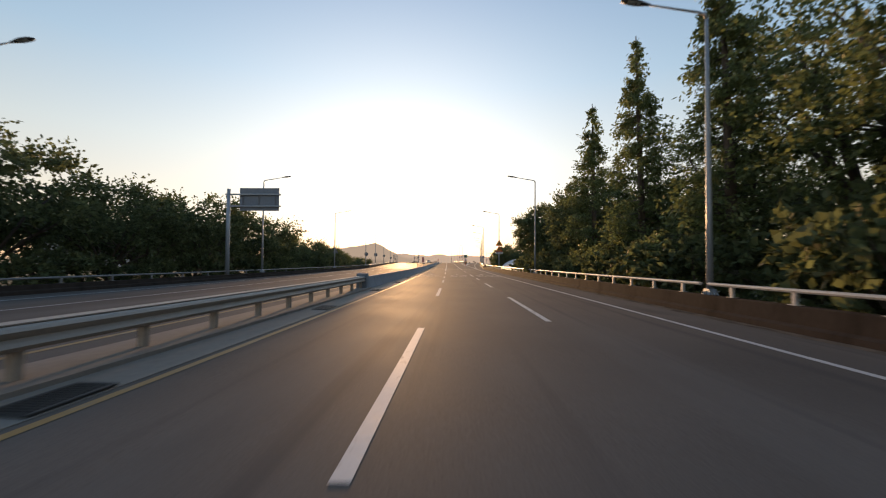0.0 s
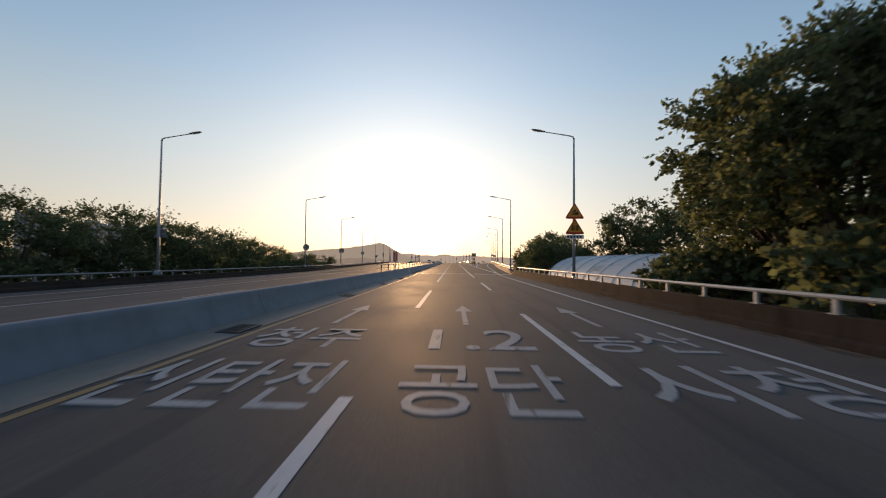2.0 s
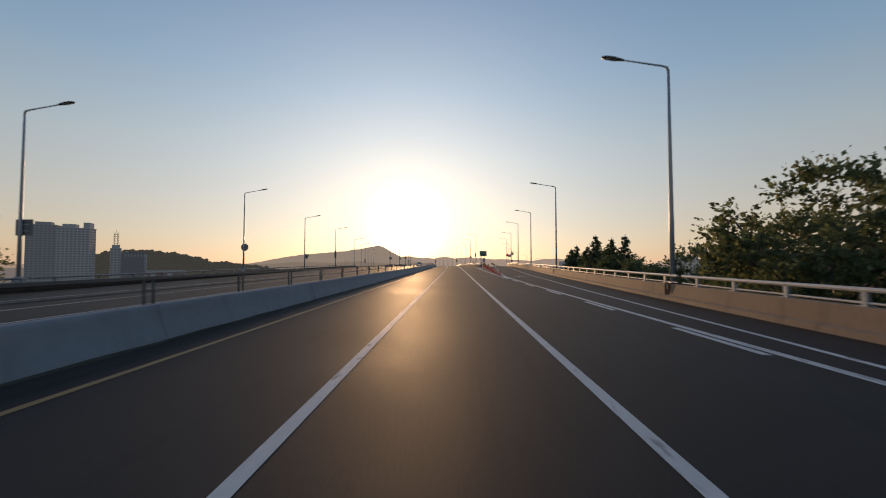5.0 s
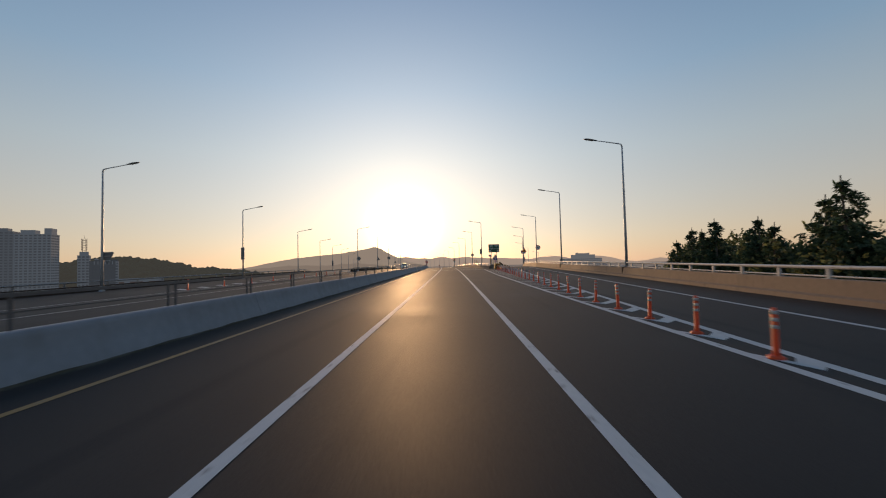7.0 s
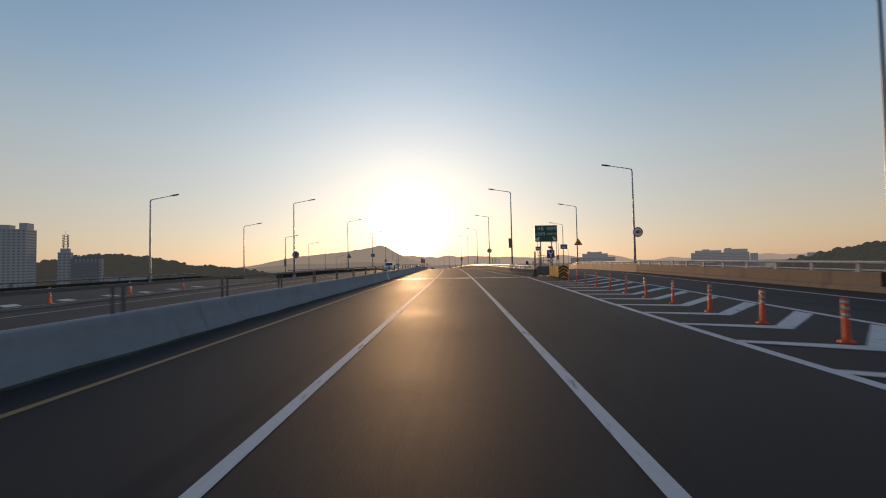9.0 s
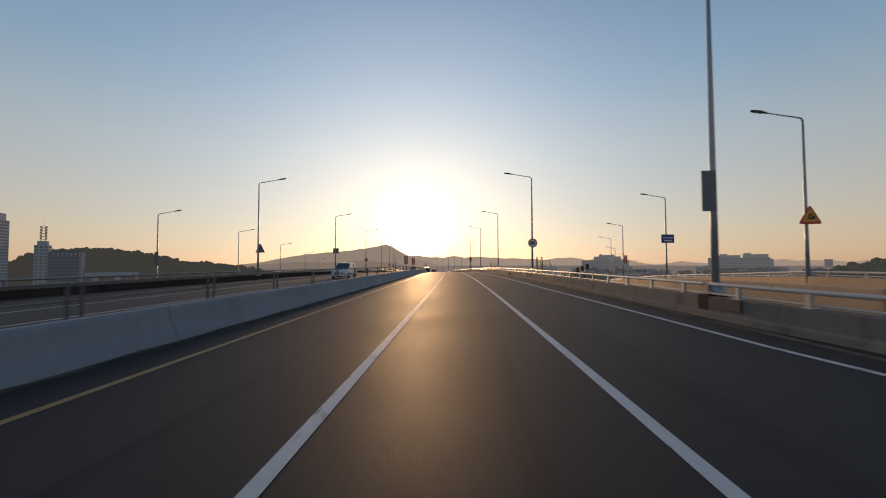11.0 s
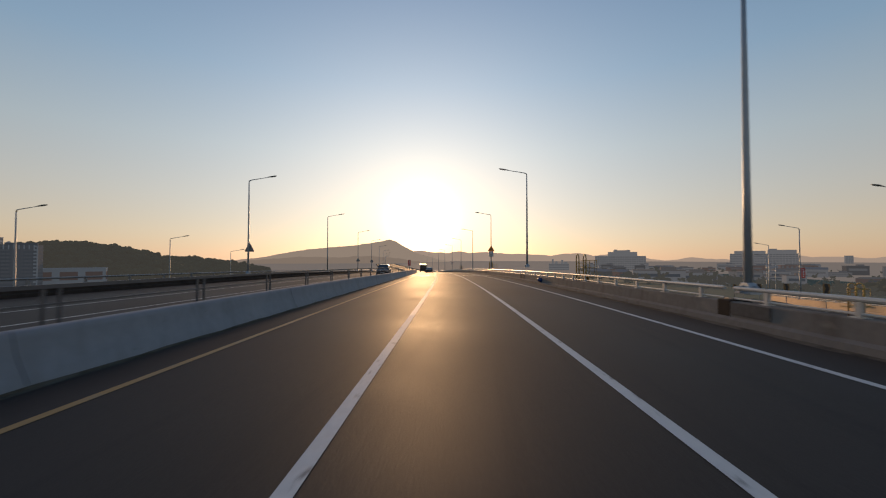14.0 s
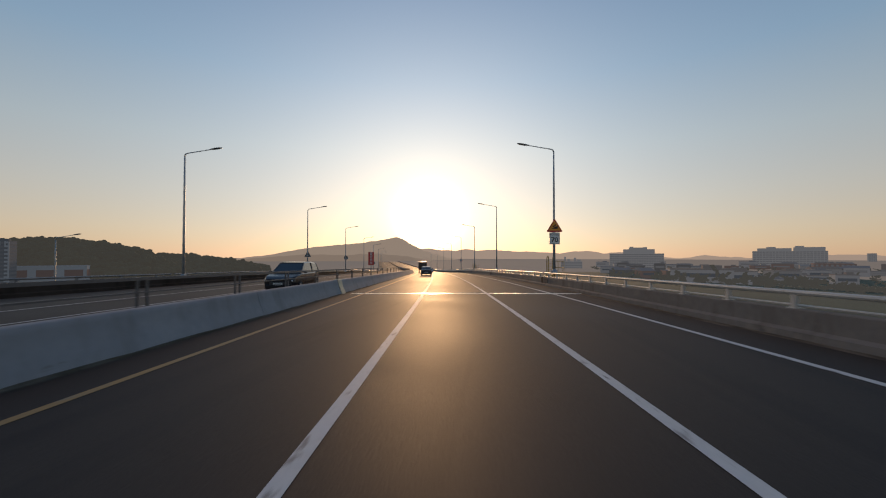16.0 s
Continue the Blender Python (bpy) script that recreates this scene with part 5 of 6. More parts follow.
def set_tree(ob, m):
    """Copies a tree and lets it take the scale in m."""
    o = copy_thing(ob, m)
    o.matrix_basis = m
    return o


# right verge: tall conifers and dense broad-leaved trees behind the wall
redwood = cone_tree(11, 15.5, 3.25, "tall narrow feathery green conifer behind the roadside wall", LEAF_LIGHT, droop=0.05, layers=40, per=9, leaf_size=0.095, ragged=0.5, low=0.06, spray=13, slender=2.4)
redwood.matrix_basis = plant(redwood, 33.6, 11.2, -0.4, 0.99)
set_tree(redwood, plant(redwood, 25.4, 11.3, -0.4, 1.02))
set_tree(redwood, plant(redwood, 18.6, 12.2, -0.4, 1.15))
set_tree(redwood, plant(redwood, 37.5, 15.0, -0.4, 0.85))
leafy = broad_tree(21, 11.0, 4.6, "broad dark green tree with a dense crown by the wall", LEAF_DARK, clumps=340, per=54, size=0.15)
leafy.matrix_basis = plant(leafy, 56.0, 12.2, -0.5, 0.88, 40)
bright = broad_tree(22, 13.0, 5.0, "tall fresh green tree with hanging leaves by the wall", LEAF_LIGHT, clumps=340, per=60, size=0.115, base=0.2)
bright.matrix_basis = plant(bright, 10.5, 14.0, -0.5, 1.1, 10)
for ob, s, u, k in ((leafy, 58.8, 14.2, 0.84), (leafy, 53.0, 11.8, 0.8), (leafy, 50.0, 13.5, 0.86), (leafy, 44.5, 13.8, 0.82), (leafy, 39.0, 13.0, 0.92), (bright, 33.5, 15.5, 0.58), (leafy, 28.0, 14.8, 0.66), (bright, 22.8, 15.2, 0.78), (bright, 16.5, 16.5, 1.1),
                    (leafy, 53.0, 19.0, 0.95), (bright, 46.0, 19.5, 0.68), (leafy, 38.0, 19.5, 0.72), (leafy, 29.0, 20.5, 0.8), (bright, 20.0, 21.0, 0.75), (leafy, 10.0, 20.0, 1.15), (bright, 3.0, 15.0, 1.05), (leafy, -5.0, 15.0, 1.1)):
    set_tree(ob, plant(ob, s, u, -0.5, k))
shrub = broad_tree(23, 3.2, 2.2, "low dark shrub behind the roadside wall", LEAF_DARK, clumps=110, per=18, size=0.2, base=0.1)
shrub.matrix_basis = plant(shrub, 20.0, 9.8, -0.6, 1.0)
for k in range(19):
    set_tree(shrub, plant(shrub, 1.0 + 2.75 * k, 9.7 + (k % 3) * 0.8, -0.6, 0.75 + 0.12 * (k % 4)))
for k in range(16):
    set_tree(shrub, plant(shrub, -2.0 + 3.6 * k, 12.6 + (k % 2) * 1.1, -0.6, 1.15 + 0.15 * (k % 3)))
for s, u, k in ((59.6, 10.3, 0.8), (59.9, 12.4, 1.0), (59.4, 14.8, 1.1), (57.5, 10.0, 0.85), (59.7, 17.0, 1.15)):
    set_tree(shrub, plant(shrub, s, u, -0.6, k))
# past the greenhouse and beside the ramp
for ob, s, u, z, k in ((leafy, 97.0, 25.5, -2.2, 1.12), (leafy, 99.0, 21.0, -4.0, 0.76), (leafy, 106.0, 17.5, -4.5, 0.92), (leafy, 112.0, 20.0, -5.0, 1.0), (leafy, 92.0, 27.0, -3.0, 1.0), (leafy, 84.0, 33.0, -2.0, 1.1), (bright, 78.0, 36.0, -2.0, 1.15),
                       (leafy, 118.0, 15.5, -6.0, 0.95), (leafy, 100.0, 14.0, -3.5, 0.78), (leafy, 125.0, 21.0, -7.0, 0.95), (leafy, 133.0, 24.0, -7.0, 0.9), (leafy, 70.0, 40.0, -1.5, 1.1), (leafy, 94.6, 12.8, -3.0, 0.76)):
    set_tree(ob, plant(ob, s, u, z, k))
cedar = cone_tree(31, 15.0, 4.2, "dark green spreading cedar with drooping tips beside the ramp", LEAF_CONIFER, droop=0.3, layers=42, per=9, leaf_size=0.10, ragged=0.55, spray=12, slender=3.4)
cedar.matrix_basis = plant(cedar, 172.0, 22.0, -9.6, 1.0)
for s, u, z, k in ((160.5, 21.3, -9.6, 0.97), (163.2, 21.8, -9.6, 0.96), (153.0, 21.0, -9.6, 0.96), (168.2, 22.4, -9.6, 0.8), (166.0, 21.0, -9.6, 0.84), (173.5, 21.6, -9.6, 0.88), (175.3, 21.6, -9.6, 0.93), (177.8, 22.0, -9.6, 0.85), (181.0, 23.5, -9.6, 0.8), (169.0, 23.0, -9.6, 0.93), (156.0, 21.5, -9.6, 0.98), (150.0, 20.6, -9.6, 0.97)):
    set_tree(cedar, plant(cedar, s, u, z, k))
for s, u, z, k in ((153.0, 21.5, -9.8, 1.08), (158.5, 22.5, -9.8, 1.06), (163.0, 23.5, -9.8, 1.1), (167.5, 24.0, -9.8, 1.08), (172.5, 24.5, -9.8, 1.08), (177.5, 25.5, -9.8, 1.05), (183.0, 27.5, -9.8, 1.0), (156.0, 24.0, -9.8, 1.02), (164.0, 26.0, -9.8, 1.02), (171.0, 24.5, -9.8, 1.05), (179.0, 29.0, -9.8, 1.08), (186.0, 32.0, -9.8, 1.1), (194.0, 35.0, -9.8, 1.1), (146.0, 20.5, -9.5, 0.98), (140.0, 24.0, -9.0, 1.0)):
    set_tree(leafy, plant(leafy, s, u, z, k))
# left verge: a long row of spreading trees beyond the oncoming lanes
cherry = broad_tree(41, 8.2, 5.2, "spreading dark green tree in the row beyond the far lanes", LEAF_DARK, clumps=270, per=54, size=0.145, flat=0.62, base=0.13)
cherry.matrix_basis = plant(cherry, 30.0, -27.5, -0.6, 1.0, 80)
rng = random.Random(8)
for k in range(21):
    s = -2 + 6.1 * k
    if abs(s - 30) < 2:
        continue
    set_tree(cherry, plant(cherry, s, -27.0 - rng.uniform(0, 2.5), -0.6 - 1.4 * ease(s, 70, 118), float(np.interp(s, (18, 24, 30, 48, 54, 59, 63, 71, 76, 90, 100, 122), (1.22, 1.1, 0.97, 1.05, 1.03, 0.78, 0.74, 0.74, 0.72, 0.68, 0.66, 0.55))) * rng.uniform(0.94, 1.06)))
for k in range(46):
    set_tree(shrub, plant(shrub, -4 + 2.7 * k, -23.8 - (k % 3) * 0.9 - max(0, left_edge(0) - left_edge(-4 + 2.7 * k)), -0.7 - 0.8 * ease(2.7 * k, 80, 118), 0.62 + 0.1 * (k % 4)))
for k in range(12):
    set_tree(cherry, plant(cherry, 4 + 9.5 * k, -35.0 - rng.uniform(0, 4), -1.2, rng.uniform(0.9, 1.1) * float(np.interp(4 + 9.5 * k, (50, 75), (1.0, 0.55)))))

# ---- the plastic greenhouse beside the wall ----
FILM = mat("white_greenhouse_film", (0.86, 0.88, 0.90), 0.45, vary=0.06, grain=1.2, blotch=0.3, translucent=0.5, stain=((0.30, 0.32, 0.33), 0.9, 0.6, 0.8, (1, 0.25, 1)))
house = tagged(new("greenhouse"), "long white plastic-film tunnel greenhouse beyond the wall", "greenhouse")
G0, G1, GU, GW, GZ, GH = 62.0, 86.2, 14.3, 4.3, -1.2, 3.5
verts, faces = [], []
nseg, narc = 32, 16
for k in range(nseg + 1):
    s = G0 + (G1 - G0) * k / nseg
    sag = 0.0 if k % 2 == 0 else -0.05
    for j in range(narc + 1):
        a = math.pi * j / narc
        verts.append(road(s, GU - (GW + sag) * math.cos(a), GZ + (GH + sag) * math.sin(a) ** 0.85))
for k in range(nseg):
    for j in range(narc):
        a = k * (narc + 1) + j
        faces.append((a, a + 1, a + narc + 2, a + narc + 1))
mesh_object("film", verts, faces, FILM, house, "slack white plastic film", smooth=True)
HOOP = mat("dull_steel_hoop", (0.6, 0.61, 0.62), 0.6, metal=0.0, vary=0.2)
for k in range(0, nseg + 1, 4):
    b = bmesh.new()
    s = G0 + (G1 - G0) * k / nseg
    tube(b, [road(s, GU - (GW + 0.0) * math.cos(math.pi * j / narc), GZ + (GH + 0.02) * math.sin(math.pi * j / narc) ** 0.85) for j in range(narc + 1)], 0.028, 6)
    part("hoop", b, HOOP, house)
GABLE = mat("grey_gable_sheet", (0.14, 0.15, 0.16), 0.6, vary=0.15, grain=2, blotch=0.5)
for s in (G0 + 0.03, G1 - 0.03):
    mesh_object("gable", [road(s, GU - GW * math.cos(math.pi * j / narc), GZ + GH * math.sin(math.pi * j / narc) ** 0.85) for j in range(narc + 1)], [tuple(range(narc + 1))], GABLE, house, "grey sheeted gable end")

# ---- the far land: ranges, wooded hills, the town ----
def polar(left, dist, z=0.0, y0=150.0):
    """A place by its bearing to the left of the road's first course, seen from the middle of the walk."""
    return Vector((-3 - dist * math.sin(radians(left)), y0 + dist * math.cos(radians(left)), z))


# range materials: haze glow is mixed into each colour, strongest on the far ones
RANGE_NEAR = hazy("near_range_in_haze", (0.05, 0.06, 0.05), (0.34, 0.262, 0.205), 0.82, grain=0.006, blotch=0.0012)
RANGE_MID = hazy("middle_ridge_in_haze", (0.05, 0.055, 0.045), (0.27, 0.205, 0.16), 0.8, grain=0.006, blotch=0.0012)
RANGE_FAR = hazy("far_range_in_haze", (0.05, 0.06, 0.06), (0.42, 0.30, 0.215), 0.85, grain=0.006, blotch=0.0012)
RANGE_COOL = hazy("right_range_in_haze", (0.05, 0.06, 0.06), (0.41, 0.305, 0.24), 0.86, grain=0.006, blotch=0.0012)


def mountain_range(name, bearings, rises, dist, depth, material, label, seed, rough=0.06):
    """A range of hills with spurs: a ridge line with slopes on both sides."""
    pairs = sorted(zip(bearings, rises))
    bearings, rises = [p[0] for p in pairs], [p[1] for p in pairs]
    lefts = np.linspace(bearings[0], bearings[-1], 150)
    verts, faces = [], []
    rows = 11
    for i, left in enumerate(lefts):
        rise = float(np.interp(left, bearings, rises))
        rise += rough * noise.fractal(Vector((left * 0.55, seed, 0)), 1.0, 2.0, 5)
        top = dist * math.tan(radians(rise))
        for r in range(rows):
            f = r / (rows - 1) * 2 - 1
            spur = 1 + 0.25 * noise.noise(Vector((left * 0.7, f * 2, seed)))
            d = dist + depth * f
            z = -40 + (top + 40) * max(0, 1 - abs(f) ** 1.3 * (spur if abs(f) > 0.01 else 1))
            verts.append(polar(left, d, z))
    for i in range(len(lefts) - 1):
        for r in range(rows - 1):
            a = i * rows + r
            faces.append((a, a + 1, a + rows + 1, a + rows))
    return tagged(mesh_object(name, verts, faces, material, smooth=True), label, "mountains", kind="structure")


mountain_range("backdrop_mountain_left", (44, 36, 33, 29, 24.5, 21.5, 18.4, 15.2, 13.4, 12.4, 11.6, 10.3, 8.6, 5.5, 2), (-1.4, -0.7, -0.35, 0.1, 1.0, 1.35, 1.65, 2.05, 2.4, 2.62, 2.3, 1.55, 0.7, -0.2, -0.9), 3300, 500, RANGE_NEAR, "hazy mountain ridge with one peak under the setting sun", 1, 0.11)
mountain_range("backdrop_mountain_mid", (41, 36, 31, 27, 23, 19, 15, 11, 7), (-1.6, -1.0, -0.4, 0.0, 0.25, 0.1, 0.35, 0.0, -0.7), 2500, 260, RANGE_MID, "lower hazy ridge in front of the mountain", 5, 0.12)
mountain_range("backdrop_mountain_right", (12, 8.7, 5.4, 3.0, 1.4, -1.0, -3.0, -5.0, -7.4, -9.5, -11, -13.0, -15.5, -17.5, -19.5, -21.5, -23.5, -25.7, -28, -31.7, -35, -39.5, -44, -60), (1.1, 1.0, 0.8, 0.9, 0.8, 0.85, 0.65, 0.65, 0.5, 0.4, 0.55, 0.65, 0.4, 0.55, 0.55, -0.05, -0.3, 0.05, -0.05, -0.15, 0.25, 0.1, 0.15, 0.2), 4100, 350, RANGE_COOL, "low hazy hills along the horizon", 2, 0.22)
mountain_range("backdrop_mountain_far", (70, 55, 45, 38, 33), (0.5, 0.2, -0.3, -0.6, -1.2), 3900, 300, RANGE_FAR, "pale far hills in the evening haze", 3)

# hill and wood share one colour with a light haze glow mixed in
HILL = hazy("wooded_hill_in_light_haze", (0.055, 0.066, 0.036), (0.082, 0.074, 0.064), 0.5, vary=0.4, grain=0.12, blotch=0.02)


def wooded_hill(centre, crest, rx, ry, turn, label, seed, count, size, fine=1):
    """A hill whose skin is a dense wood of many small rounded crowns."""
    rng = random.Random(seed)
    t = tagged(new("wooded_hill"), label, "hill", kind="structure")
    low = -27.0
    q = pose(0, 0, 0, 0, 0, turn)

    def z_at(x, y):
        r = math.hypot(x / rx, y / ry)
        return low + (crest - low) * max(0, math.cos(min(r, 1) * math.pi / 2)) ** 0.8 * (1 + 0.12 * noise.noise(Vector((x * 0.012, y * 0.012, seed))))
    n = 36
    verts, faces = [], []
    for j in range(n + 1):
        for i in range(n + 1):
            x, y = (i / n * 2 - 1) * rx, (j / n * 2 - 1) * ry
            verts.append(Vector(centre) + q @ Vector((x, y, z_at(x, y) - 1.5)))
    for j in range(n):
        for i in range(n):
            a = j * (n + 1) + i
            faces.append((a, a + 1, a + n + 2, a + n + 1))
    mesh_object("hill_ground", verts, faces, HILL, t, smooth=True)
    ball = bmesh.new()
    bmesh.ops.create_icosphere(ball, subdivisions=fine, radius=1)
    base = np.array([v.co for v in ball.verts])
    tri = np.array([[v.index for v in f.verts] for f in ball.faces])
    ball.free()
    vs, fs = [], []
    for k in range(count):
        x, y = rng.uniform(-1, 1) * rx, rng.uniform(-1, 0.45) * ry
        if math.hypot(x / rx, y / ry) > 0.99:
            continue
        s = size * rng.choice((0.6, 0.7, 0.8, 1.0, 1.5)) * rng.uniform(0.8, 1.2)
        at = np.array(Vector(centre) + q @ Vector((x, y, z_at(x, y))))
        # a crown is one large clump with smaller ones round its upper half
        clumps = [(0.0, 0.0, 0.0, 0.8)] + [(0.75 * math.cos(a), 0.75 * math.sin(a), rng.uniform(-0.1, 0.6), rng.uniform(0.35, 0.55)) for a in (rng.uniform(0, 6.28) for _ in range(4))]
        for cx, cy, cz, cr in clumps:
            jit = np.array([[rng.uniform(0.82, 1.18)] for _ in base])
            vs.append(base * jit * s * cr + at + np.array((cx, cy, cz)) * s)
            fs.append(tri + len(base) * (len(vs) - 1))
    v, f = np.concatenate(vs), np.concatenate(fs)
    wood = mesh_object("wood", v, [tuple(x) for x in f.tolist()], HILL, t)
    wood["kind"] = "stuff"
    return t


wooded_hill((-560, 765, 0), 19, 150, 110, 25, "dark wooded hill beyond the office block", 1, 1700, 4.6, 2)
wooded_hill((-590, 910, 0), 1, 205, 150, 35, "long dark wooded ridge running down to the plain", 2, 2200, 5.2, 2)
wooded_hill((372, 520, 0), 8, 125, 100, -20, "wooded hill to the side of the ramp", 3, 1500, 4.2, 2)

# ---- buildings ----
# building walls and windows, the haze painted in as a faint glow
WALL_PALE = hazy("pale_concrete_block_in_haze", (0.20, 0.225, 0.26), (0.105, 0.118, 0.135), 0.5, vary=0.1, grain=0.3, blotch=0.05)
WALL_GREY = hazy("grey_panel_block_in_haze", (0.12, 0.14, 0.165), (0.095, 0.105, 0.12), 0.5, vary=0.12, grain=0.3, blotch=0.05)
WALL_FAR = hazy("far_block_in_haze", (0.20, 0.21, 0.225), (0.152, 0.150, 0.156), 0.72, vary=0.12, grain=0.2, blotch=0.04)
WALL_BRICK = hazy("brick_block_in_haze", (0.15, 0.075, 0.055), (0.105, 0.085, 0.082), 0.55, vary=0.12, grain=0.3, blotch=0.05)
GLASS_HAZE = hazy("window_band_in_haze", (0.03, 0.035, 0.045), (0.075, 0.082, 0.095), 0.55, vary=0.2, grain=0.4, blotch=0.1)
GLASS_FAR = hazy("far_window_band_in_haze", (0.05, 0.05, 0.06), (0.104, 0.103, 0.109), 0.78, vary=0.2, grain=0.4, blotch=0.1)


def block_building(name, at, turn, size, floors, cols, wall, glass, label, roofs=(), slot=0.62, sides=True, fins=True):
    """A block with its storeys: windows recessed in frames on the sides that face the road."""
    w, d, h = size
    t = tagged(new(name), label, "building", group="town buildings")
    b = bmesh.new()
    bevelled(b, (w, d, h), (0, 0, h / 2), 0.15)
    part("wall", b, wall, t)
    fh = h / floors
    pane = bmesh.new()
    bevelled(pane, (w / cols * slot, 0.25, fh * 0.5), (0, 0, 0))
    p0 = part("window", pane, glass, t)
    first = True
    for f in range(floors):
        for c in range(cols):
            m = pose(-w / 2 + w / cols * (c + 0.5), -d / 2 - 0.05, fh * (f + 0.55))
            if first:
                p0.matrix_basis, first = m, False
            else:
                again(p0, m, t)
    if sides:
        n = max(2, round(cols * d / w))
        for f in range(floors):
            for c in range(n):
                for sx in (-1, 1):
                    again(p0, pose(sx * (w / 2 + 0.05), -d / 2 + d / n * (c + 0.5), fh * (f + 0.55), 0, 0, 90), t)
    if fins:
        for c in (0, cols // 2, cols):
            b = bmesh.new()
            bevelled(b, (0.5, 0.5, h), (-w / 2 + w / cols * c, -d / 2 - 0.2, h / 2))
            part("pier", b, wall, t)
    for rx, ry, rw, rd, rh in roofs:
        b = bmesh.new()
        bevelled(b, (rw, rd, rh), (rx, ry, h + rh / 2), 0.1)
        part("roof_house", b, wall, t)
    b = bmesh.new()
    bevelled(b, (w + 0.5, d + 0.5, 0.6), (0, 0, h + 0.2), 0.1)
    part("roof_edge", b, wall, t)
    t.matrix_basis = Matrix.Translation(at) @ pose(0, 0, 0, 0, 0, turn)
    return t


LOW = -27.0
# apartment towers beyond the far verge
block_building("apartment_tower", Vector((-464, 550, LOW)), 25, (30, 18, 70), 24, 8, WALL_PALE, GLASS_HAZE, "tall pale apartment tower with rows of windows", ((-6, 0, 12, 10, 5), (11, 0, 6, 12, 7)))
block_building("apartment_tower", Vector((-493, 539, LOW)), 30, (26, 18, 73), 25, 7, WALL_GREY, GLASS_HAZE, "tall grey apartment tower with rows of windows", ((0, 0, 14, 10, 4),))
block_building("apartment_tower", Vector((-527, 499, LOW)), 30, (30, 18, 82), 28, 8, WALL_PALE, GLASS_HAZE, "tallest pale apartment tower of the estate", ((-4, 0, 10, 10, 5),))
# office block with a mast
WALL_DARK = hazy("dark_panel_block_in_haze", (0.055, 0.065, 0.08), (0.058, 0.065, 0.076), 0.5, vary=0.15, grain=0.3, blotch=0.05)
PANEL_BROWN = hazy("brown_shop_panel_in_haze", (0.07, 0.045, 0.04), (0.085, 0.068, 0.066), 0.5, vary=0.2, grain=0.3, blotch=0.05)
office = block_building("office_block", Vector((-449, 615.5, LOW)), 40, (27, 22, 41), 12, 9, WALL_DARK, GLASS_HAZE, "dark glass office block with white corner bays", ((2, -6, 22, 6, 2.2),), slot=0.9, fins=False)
for k in range(12):
    b = bmesh.new()
    bevelled(b, (2.2, 1.2, 1.5), (12.2, -11.5, 3.42 * k + 2.2), 0.05)
    part("corner_bay", b, WALL_PALE, office, "white corner bay")
b = bmesh.new()
bevelled(b, (0.9, 0.9, 40.5), (13.6, -11.2, 20.25), 0.05)
part("corner_pier", b, WALL_PALE, office, "white corner pier")
for k in range(7):
    b = bmesh.new()
    bevelled(b, (0.8, 0.8, 4.0), (-9 + 3.4 * k, -11.3, 39.0), 0.05)
    part("roof_pier", b, WALL_PALE, office)
block_building("office_tower", Vector((-463.65, 603.2, LOW)), 40, (11, 16, 48), 14, 3, WALL_PALE, GLASS_HAZE, "pale narrow stair tower beside the office block", ((0, 0, 8, 8, 5),), fins=False)
MAST = hazy("mast_steel_in_haze", (0.16, 0.15, 0.15), (0.10, 0.08, 0.07), 0.4)
mast = tagged(new("antenna_mast"), "lattice antenna mast with platforms on the office roof", "antenna mast")
for k, (x, y) in enumerate(((-1.6, -1.6), (1.6, -1.6), (1.6, 1.6), (-1.6, 1.6))):
    b = bmesh.new()
    tube(b, [(x, y, 0), (x * 0.8, y * 0.8, 16)], 0.2, 6)
    part("leg", b, MAST, mast)
for k in range(5):
    b = bmesh.new()
    z = 2 + 3.0 * k
    bevelled(b, (4.6, 4.6, 0.35), (0, 0, z))
    for sx in (-2.4, 2.4):
        bevelled(b, (0.4, 0.4, 2.2), (sx, -1.5, z + 1))
        bevelled(b, (0.4, 0.4, 2.2), (sx, 1.5, z + 1))
    part("platform", b, MAST, mast)
b = bmesh.new()
tube(b, [(0, 0, 15.5), (0, 0, 20)], 0.15, 6)
part("spike", b, MAST, mast)
mast.matrix_basis = Matrix.Translation(Vector((-463.65, 603.2, LOW + 53.0))) @ pose(0, 0, 0, 0, 0, 40)
DISH = hazy("white_dish_in_haze", (0.4, 0.4, 0.4), (0.12, 0.11, 0.11), 0.4)
b = bmesh.new()
bmesh.ops.create_cone(b, cap_ends=True, segments=16, radius1=2.4, radius2=0.5, depth=1.4)
tube(b, [(0, 0, -0.7), (0, 0, -2.6)], 0.3, 6)
dish = tagged(part("satellite_dish", b, DISH), "white satellite dish on the office roof", "satellite dish")
dish.matrix_basis = Matrix.Translation(Vector((-453, 608.5, LOW + 43.9)))
# low white hall in front of the hill
block_building("white_hall", Vector((-452, 652, LOW)), 42, (80, 20, 17.5), 1, 4, WALL_PALE, PANEL_BROWN, "long low white hall with dark brown shop panels", (), slot=0.7, fins=False)
